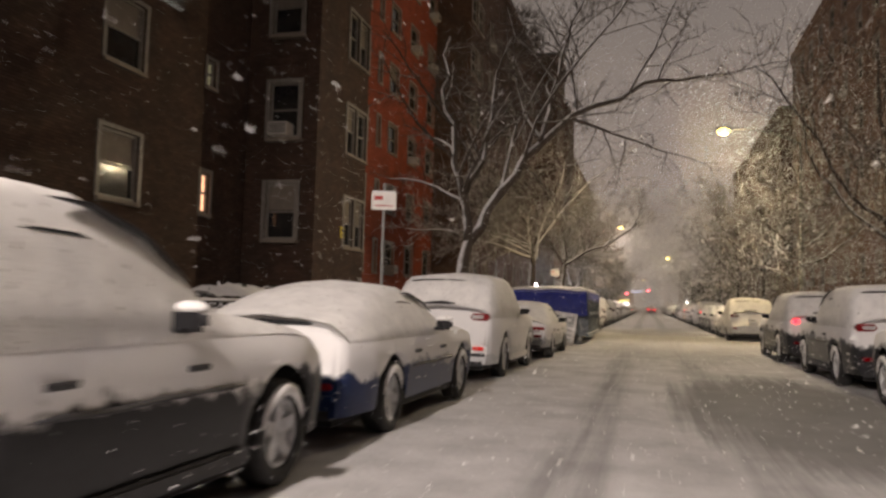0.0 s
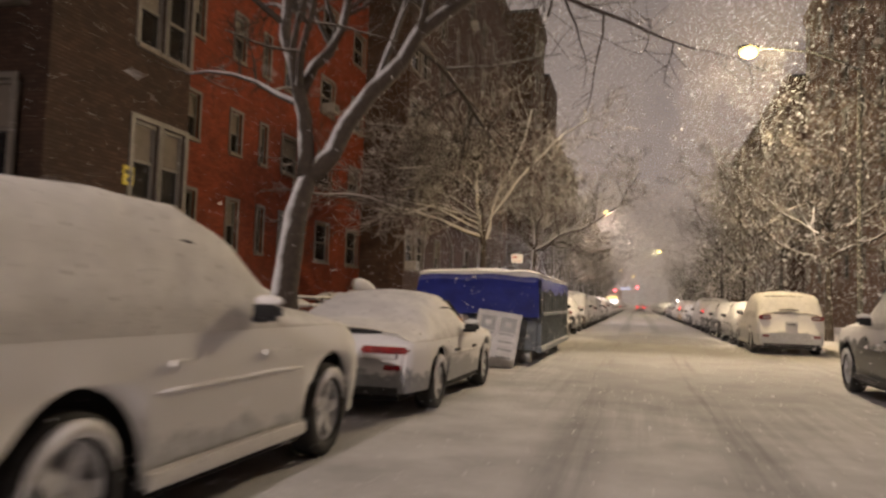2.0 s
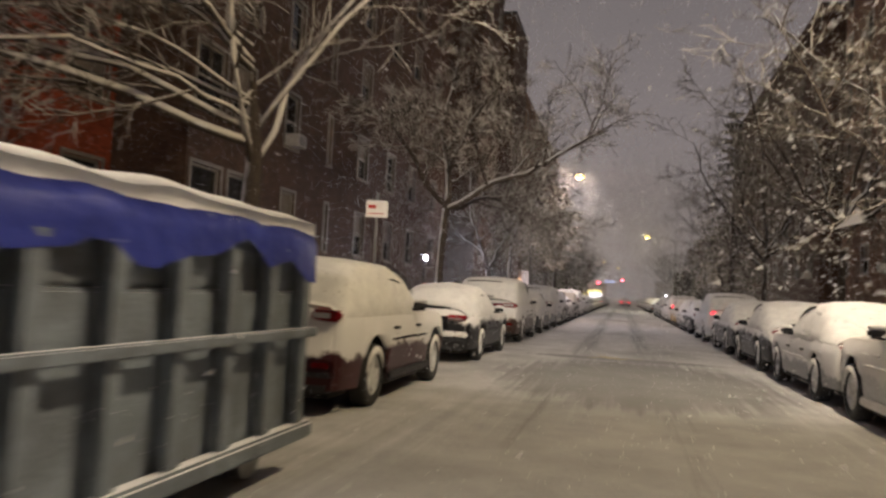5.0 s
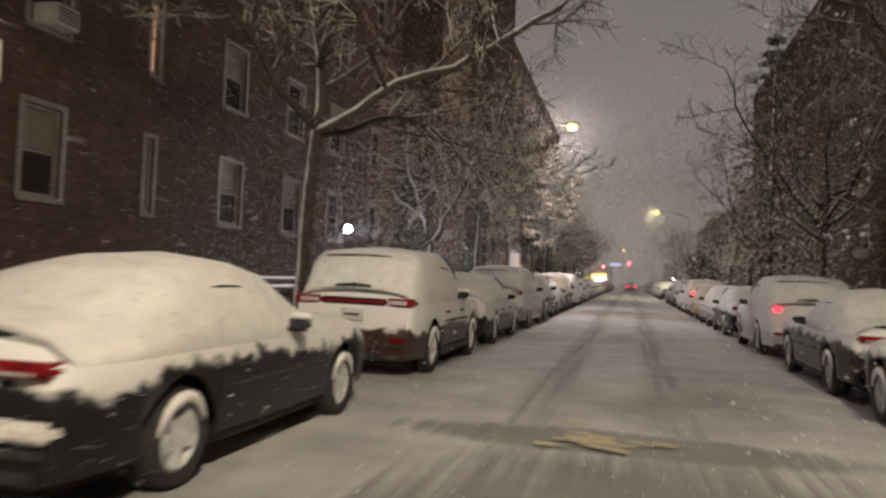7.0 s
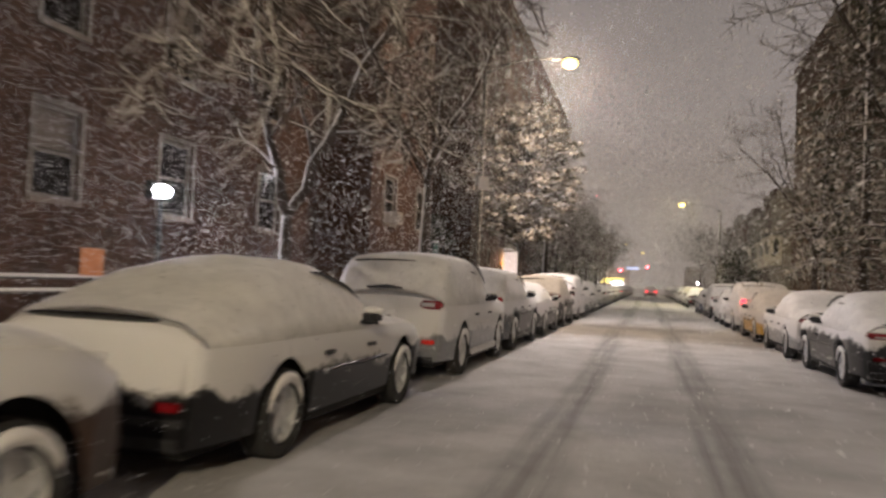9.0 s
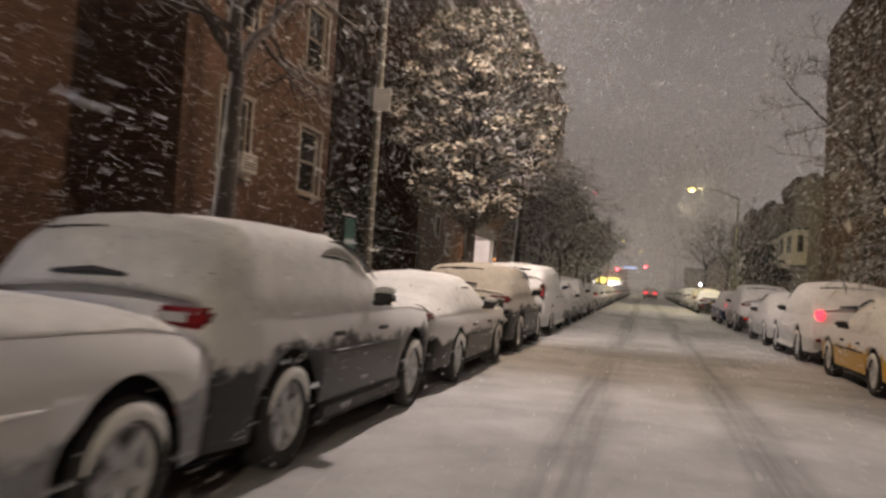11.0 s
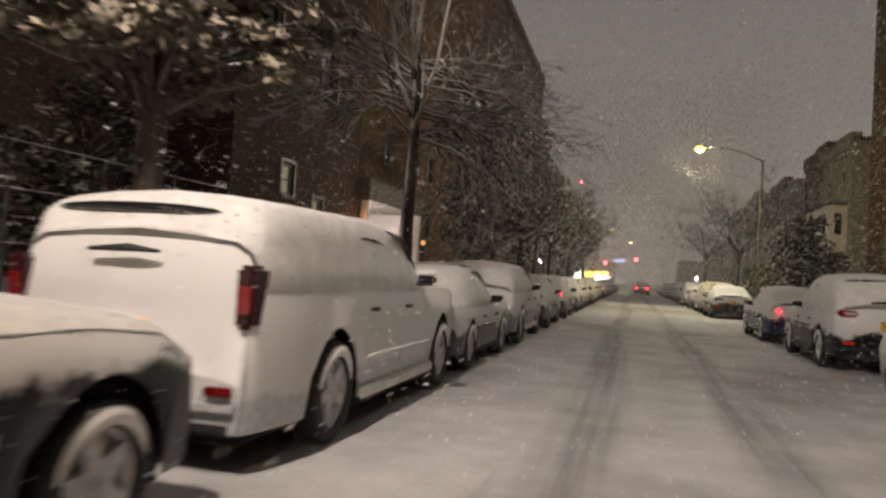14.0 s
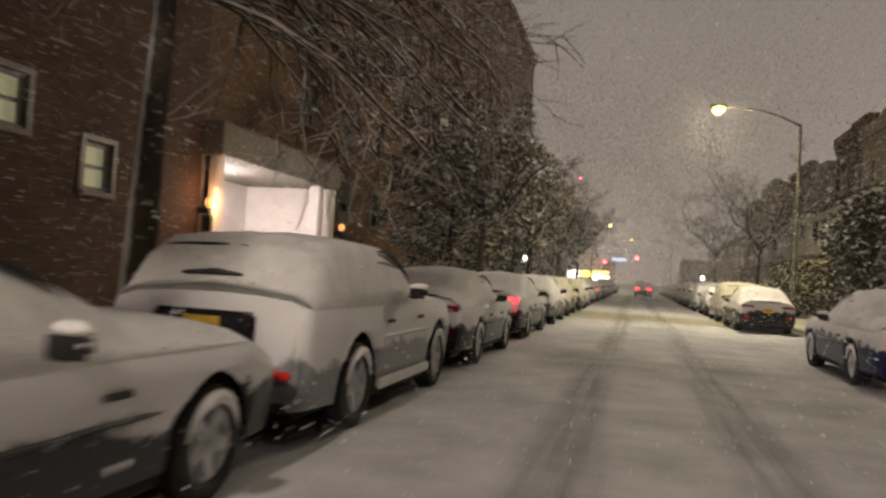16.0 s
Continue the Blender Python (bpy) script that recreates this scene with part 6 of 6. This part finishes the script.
def leafy_tree(at, seed, height, crown, n, label, size=0.16, per=60, mat=None, clumps=0.0, tuft=1.0):
    rng = random.Random(seed)
    t = thing("evergreen_tree", at, label, "tree", "leafy trees")
    v, f = tube([(0, 0, 0), (0.05, 0, height * 0.4), (0, 0.05, height * 0.85)], [0.16, 0.12, 0.04], 10)
    blobs = []
    for i in range(n):
        a, k = rng.uniform(0, 2 * math.pi), rng.random() ** 0.5
        z = rng.uniform(crown[2], height)
        e = math.sqrt(max(0.05, 1 - ((z - (crown[2] + height) / 2) / ((height - crown[2]) / 2 + 0.2)) ** 2))
        bx, by = crown[0] * e * k * math.cos(a), crown[1] * e * k * math.sin(a)
        s = rng.uniform(0.28, 0.55) * tuft
        blobs.append((bx, by, z, s * 1.25, s * 1.25, s * 0.6))
        tube([(0, 0, z * 0.8), (bx * 0.5, by * 0.5, z * 0.92), (bx, by, z - 0.1)], [0.03, 0.02, 0.008], 4, v, f, False)
    mesh_object("trunk", v, f, BARK, t, smooth=True)
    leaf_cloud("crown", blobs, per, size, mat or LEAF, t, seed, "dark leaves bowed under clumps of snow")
    if clumps:
        vs, fs = [], []
        ball = bmesh.new()
        bmesh.ops.create_icosphere(ball, subdivisions=2, radius=1)
        bv, bf = [v.co.copy() for v in ball.verts], [[v.index for v in f.verts] for f in ball.faces]
        ball.free()
        for i, (bx, by, bz, rx, ry, rz) in enumerate(blobs):
            if rng.random() < clumps:
                o, k, sc = len(vs), rng.uniform(0, 40), rng.uniform(0.4, 0.75)
                out = math.atan2(by, bx) + rng.uniform(-0.6, 0.6)
                tilt = Matrix.Rotation(out, 3, "Z") @ Matrix.Rotation(rng.uniform(0.2, 0.9), 3, "Y")
                for q in bv:
                    d = 1 + 0.55 * noise.noise(q * 1.7 + Vector((k, 0, 0))) + 0.25 * noise.noise(q * 4.5 + Vector((0, k, 0)))
                    w = tilt @ Vector((q.x * rx * sc * 1.15 * d, q.y * ry * sc * 0.5 * d, q.z * rz * 0.5 * d))
                    vs.append((bx + w.x, by + w.y, bz + rz * 0.55 + w.z))
                fs += [tuple(o + j for j in f) for f in bf]
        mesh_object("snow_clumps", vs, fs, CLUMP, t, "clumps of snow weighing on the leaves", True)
    return t


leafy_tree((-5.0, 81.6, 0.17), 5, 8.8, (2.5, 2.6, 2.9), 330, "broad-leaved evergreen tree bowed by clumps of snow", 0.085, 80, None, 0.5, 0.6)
leafy_tree((-10.6, 82.4, 0.2), 21, 3.9, (1.1, 2.6, 0.5), 90, "dark evergreen shrub behind the wire fence", 0.11, 45, SHRUB)
leafy_tree((-10.8, 87.6, 0.2), 22, 4.4, (1.1, 2.8, 0.5), 90, "dark evergreen shrub behind the wire fence", 0.11, 45, SHRUB)
leafy_tree((-7.2, 112.5, 0.17), 6, 8.0, (2.6, 5.0, 1.2), 170, "bushy evergreen tree dusted with snow", 0.13, 55, NEEDLE)
leafy_tree((-7.0, 127.0, 0.17), 7, 9.0, (2.8, 6.0, 1.2), 170, "bushy evergreen tree dusted with snow", 0.14, 50, NEEDLE)
leafy_tree((-6.8, 146.0, 0.17), 9, 9.0, (2.8, 7.0, 1.4), 150, "bushy evergreen tree dusted with snow", 0.15, 45, NEEDLE)
leafy_tree((6.6, 109.0, 0.17), 10, 4.1, (1.2, 2.6, 0.5), 130, "tall dark shrub dusted with snow", 0.12, 45, SHRUB)
leafy_tree((7.7, 117.5, 0.17), 11, 2.7, (1.2, 3.6, 0.4), 130, "broad dark shrub dusted with snow", 0.12, 45, SHRUB)
leafy_tree((7.8, 125.5, 0.17), 12, 2.6, (1.2, 3.8, 0.4), 120, "broad dark shrub dusted with snow", 0.12, 45, SHRUB)


def conifer(at, seed, height, label):
    rng = random.Random(seed)
    t = thing("conifer", at, label, "tree", "conifers")
    v, f = tube([(0, 0, 0), (0, 0, height)], [0.16, 0.02], 8)
    vs, fs = [], []
    z = 2.4
    while z < height - 0.3:
        reach = (height - z) * 0.27 + 0.3
        n = 9
        for i in range(n):
            a = 2 * math.pi * (i + rng.random() * 0.8) / n
            L = reach * rng.uniform(0.6, 1.2)
            d = Vector((math.cos(a), math.sin(a), 0))
            pts = [Vector((0, 0, z)) + d * L * k + Vector((0, 0, -0.30 * L * k * k + 0.15 * k)) for k in (0, 0.4, 0.75, 1.0)]
            tube([p[:] for p in pts], [0.022, 0.016, 0.010, 0.004], 4, v, f, False)
            for _ in range(22):
                k = rng.uniform(0.2, 1.0)
                p = Vector((0, 0, z)) + d * L * k + Vector((0, 0, -0.30 * L * k * k + 0.15 * k))
                e = Vector((rng.uniform(-1, 1), rng.uniform(-1, 1), rng.uniform(-0.9, 0.1))).normalized() * 0.30
                w = e.cross(Vector((0, 0, 1))).normalized() * 0.05
                b = len(vs)
                vs.extend([p[:], (p + e * 0.5 + w)[:], (p + e)[:], (p + e * 0.5 - w)[:]])
                fs.append((b, b + 1, b + 2, b + 3))
        z += rng.uniform(0.35, 0.6)
    mesh_object("trunk", v, f, BARK, t, smooth=True)
    mesh_object("crown", vs, fs, NEEDLE, t)
    return t


conifer((6.3, 74.5, 0.17), 41, 12.8, "tall thin conifer with drooping snowy branches")
conifer((8.8, 92.0, 0.17), 42, 11.0, "thin conifer with drooping snowy branches")
conifer((-7.4, 131.0, 0.17), 43, 13.0, "thin conifer beside the brick block")

# ---------------------------------------------------------------- far crossing
sgn = thing("traffic_signal", (5.8, 241.6, 0.1), "traffic signal on a mast arm showing red", "traffic signal")
v, f = tube([(0, 0, 0), (0, 0, 6.6)], [0.12, 0.09], 8)
mesh_object("mast", v, f, METAL, sgn)
v, f = tube([(0, 0, 6.5), (-6, 0, 6.9), (-12.4, 0, 6.9)], [0.08, 0.06, 0.05], 8)
mesh_object("arm", v, f, METAL, sgn)
for x, z in ((-5.7, 6.1), (-12.1, 5.1)):
    hd = boxes("signal_head", [(x - 0.2, x + 0.2, -0.16, 0.16, z - 0.85, z + 0.5)], SIGN_BLACK, sgn, bevel=0.03)
    bm = bmesh.new()
    bmesh.ops.create_uvsphere(bm, u_segments=12, v_segments=8, radius=0.33, matrix=pose(x, -0.22, z + 0.2))
    part("lens", bm, RED_GLOW, hd, "glowing red lens", True)
boxes("street_name_plate", [(-10.6, -7.6, -0.2, -0.12, 5.6, 6.25)], SHOP_BLUE, sgn, "lit pale blue sign", bevel=0.02)
bm = bmesh.new()
bmesh.ops.create_uvsphere(bm, u_segments=12, v_segments=8, radius=0.22, matrix=pose(0, 0, 0.9))
tube_v, tube_f = tube([(4.9, 230, 0), (4.9, 230, 1.0)], [0.05, 0.05], 6)
gl = part("green_light", bm, GREEN_GLOW, None, smooth=True)
gl.location = (4.9, 230.0, 0.22)
tagged(gl, "far green signal light on a short post", "signal")
mesh_object("post", [(x - 4.9, y - 230.0, z - 0.2) for x, y, z in tube_v], tube_f, DARK_METAL, gl)
shop = thing("corner_shop", (-10.5, 261.9, 0.2), "brightly lit corner shop front with yellow sign", "shop")
boxes("wall", [(-6, 6, -0.4, 0.05, 0, 6.0)], BRICK_BROWN, shop)
boxes("window", [(-4.8, -2.2, -0.5, -0.41, 0.9, 3.6)], SHOP_WHITE, shop, "lit shop window", bevel=0.02)
boxes("window", [(1.0, 4.6, -0.5, -0.41, 1.2, 2.6)], SHOP_WHITE, shop, "lit shop window", bevel=0.02)
boxes("sign", [(-1.8, 0.7, -0.55, -0.41, 2.0, 3.4)], SHOP_YELLOW, shop, "lit yellow sign", bevel=0.02)
boxes("sign", [(0.9, 4.4, -0.55, -0.41, 2.8, 3.5)], SHOP_YELLOW, shop, "lit yellow sign", bevel=0.02)
lamp("shop_light", (-9.0, 258.0, 3.0), 900, (1.0, 0.85, 0.7), 0.5)
wl = thing("globe_lamp", (-8.4, 142.0, 0.2), "white globe lamp on a short post", "lamp")
v, f = tube([(0, 0, 0), (0, 0, 2.3)], [0.05, 0.05], 8)
mesh_object("post", v, f, DARK_METAL, wl)
bm = bmesh.new()
bmesh.ops.create_uvsphere(bm, u_segments=12, v_segments=8, radius=0.22, matrix=pose(0, 0, 2.5))
part("globe", bm, GLOW_WHITE, wl, "bright white globe", True)
copy_thing(wl, pose(9.4, 200.0, 0.2))
mast = thing("radio_mast", (-16.6, 300.0, 0.0), "far thin mast with a red warning light", "mast")
v, f = tube([(0, 0, 0), (0, 0, 30.2)], [0.3, 0.06], 6)
mesh_object("mast_pole", v, f, METAL, mast)
bm = bmesh.new()
bmesh.ops.create_uvsphere(bm, u_segments=10, v_segments=6, radius=0.3, matrix=pose(0, 0, 30.35))
part("warning_light", bm, RED_GLOW, mast, "glowing red light", True)

# ---------------------------------------------------------------- falling snow
def flakes(name, n, lo, hi, r0, r1, seed):
    g = np.random.default_rng(seed)
    c = g.random((n, 3)) * (np.array(hi) - np.array(lo)) + np.array(lo)
    # the driven lane itself stays clear
    c = c[(np.abs(c[:, 0]) > 0.9) | (c[:, 2] > 2.2) | (c[:, 1] > 100)]
    n = len(c)
    tet = np.array([(1, 1, 1), (1, -1, -1), (-1, 1, -1)]) / math.sqrt(3) * 1.4
    r = (r0 + (r1 - r0) * g.random(n) ** 2)[:, None, None]
    jitter = g.normal(size=(n, 3, 3)) * 0.4
    vs = (c[:, None, :] + (tet[None] + jitter) * r).reshape(-1, 3)
    base = (np.arange(n) * 3)[:, None, None]
    fs = (np.array([(0, 1, 2)])[None] + base).reshape(-1, 3)
    me = bpy.data.meshes.new(name)
    me.from_pydata(vs.tolist(), [], fs.tolist())
    me.materials.append(FLAKE)
    ob = new(name, me)
    return tagged(ob, "snowflakes falling through the lamp light", "snowfall", kind="stuff")


def fine_flakes(c, r, seed, name, label):
    """Snow too fine to tell apart: one small tilted chip for each flake."""
    g = np.random.default_rng(seed)
    n = len(c)
    a = g.normal(size=(n, 3))
    a /= np.linalg.norm(a, axis=1)[:, None]
    b = np.cross(a, g.normal(size=(n, 3)))
    b /= np.linalg.norm(b, axis=1)[:, None]
    size = np.broadcast_to(np.asarray(r, float), (n,))[:, None]
    vs = np.stack((c + a * size, c + (b * 0.87 - a * 0.5) * size, c - (b * 0.87 + a * 0.5) * size), 1).reshape(-1, 3)
    fs = np.arange(3 * n).reshape(-1, 3)
    me = bpy.data.meshes.new(name)
    me.from_pydata(vs.tolist(), [], fs.tolist())
    me.materials.append(FLAKE)
    return tagged(new(name, me), label, "snowfall", kind="stuff")


def lamp_flakes(x, y, z, n, r, seed):
    """A ball of fine flakes added round a lamp to form its glow."""
    g = np.random.default_rng(seed)
    d = g.normal(size=(n, 3))
    d /= np.linalg.norm(d, axis=1)[:, None]
    return fine_flakes(d * (0.5 + 3.9 * np.sqrt(g.random(n))[:, None]) + (x, y, z), r, seed, "lamp_halo_snow", "fine flakes added as the glow round a street lamp")


def snow_haze(n, lo, hi, r0, r1, seed):
    """Oversized snow chips that stand in for haze and dim the far end of the street."""
    g = np.random.default_rng(seed)
    c = g.random((n, 3)) * (np.array(hi) - np.array(lo)) + np.array(lo)
    c = c[(np.abs(c[:, 0]) > 0.9) | (c[:, 2] > 2.2) | (c[:, 1] > 90)]
    # haze chips close round a lamp would show as bright dots, so drop them
    for foot, lx, ly, lz, colour, watts in STREET_LAMPS:
        c = c[np.linalg.norm(c - (lx, ly, lz - 0.66), axis=1) > 7.0]
    n = len(c)
    return fine_flakes(c, r0 + (r1 - r0) * g.random(n), seed, "haze_snow", "oversized snow chips standing in for haze down the street")


flakes("snowfall", 60000, (-13, -2, 0.1), (13, 104, 14), 0.005, 0.012, 1)
flakes("snowfall", 60000, (-7, 3, 0.2), (7, 104, 5.5), 0.006, 0.014, 5)
flakes("snowfall", 40000, (1, 23, 1.2), (11, 37, 10), 0.006, 0.013, 6)
flakes("snowfall", 30000, (-5, 24, 2.5), (11, 36, 12), 0.006, 0.014, 7)
# dense flakes near two lamps, added for the sparkle of drops on glass
flakes("snowfall", 40000, (-9, 51, 0.8), (-3, 64, 5.5), 0.007, 0.014, 8)
flakes("snowfall", 42000, (-7, 69, 3.4), (3, 79, 10), 0.007, 0.014, 9)
# low flakes over the parked cars, added for drops glinting on the windscreen
flakes("snowfall", 3200, (-4.6, 66.4, 2.25), (2.8, 70.2, 4.8), 0.008, 0.019, 35)
flakes("snowfall", 3600, (-5.5, 53.4, 1.7), (4.6, 57.2, 4.4), 0.007, 0.016, 36)
flakes("snowfall", 1300, (-5.0, 87.6, 1.7), (4.0, 91.4, 4.2), 0.007, 0.016, 37)
g_low = np.random.default_rng(38)
low = g_low.random((26000, 3)) * (6.4, 100.0, 0.9) + (-3.0, 2.0, 0.06)
fine_flakes(low, 0.003 + 0.005 * g_low.random(26000), 39, "snowfall", "fine snow blowing low over the street")
# blown snow, thickened to lift the dark wall behind with a lamp-lit haze
g_left = np.random.default_rng(40)
blown = g_left.random((30000, 3)) * (9.0, 13.0, 8.0) + (-9.0, 28.0, 3.2)
fine_flakes(blown, 0.006 + 0.007 * g_left.random(30000), 41, "snowfall", "snow blowing past the tree by the container")
# big flakes close under the lamps, standing in for lamp-lit windscreen drops
flakes("snowfall", 6500, (0.5, 25.5, 1.5), (10.5, 35.5, 10.5), 0.012, 0.030, 30)
flakes("snowfall", 1600, (-5.0, 27.0, 2.5), (0.5, 35.0, 9.0), 0.008, 0.022, 31)
flakes("snowfall", 5000, (-8.0, 55.0, 1.6), (6.0, 63.0, 8.0), 0.007, 0.020, 32)
flakes("snowfall", 4500, (-7.5, 67.5, 4.4), (3.0, 74.0, 10.5), 0.010, 0.022, 33)
flakes("snowfall", 1800, (-6.0, 91.0, 1.8), (8.0, 108.0, 9.0), 0.008, 0.022, 34)
snow_haze(250000, (-13, 58, 0.1), (13, 122, 14), 0.009, 0.016, 2)
snow_haze(280000, (-15, 122, 0.1), (15, 165, 20), 0.020, 0.036, 3)
snow_haze(130000, (-16, 165, 0.1), (16, 262, 28), 0.056, 0.112, 4)
for k, (foot, lx, ly, lz, colour, watts) in enumerate(STREET_LAMPS[1:4]):
    lamp_flakes(lx, ly, lz - 0.66, (50000, 65000, 110000)[k], (0.005, 0.0065, 0.008)[k], 20 + k)
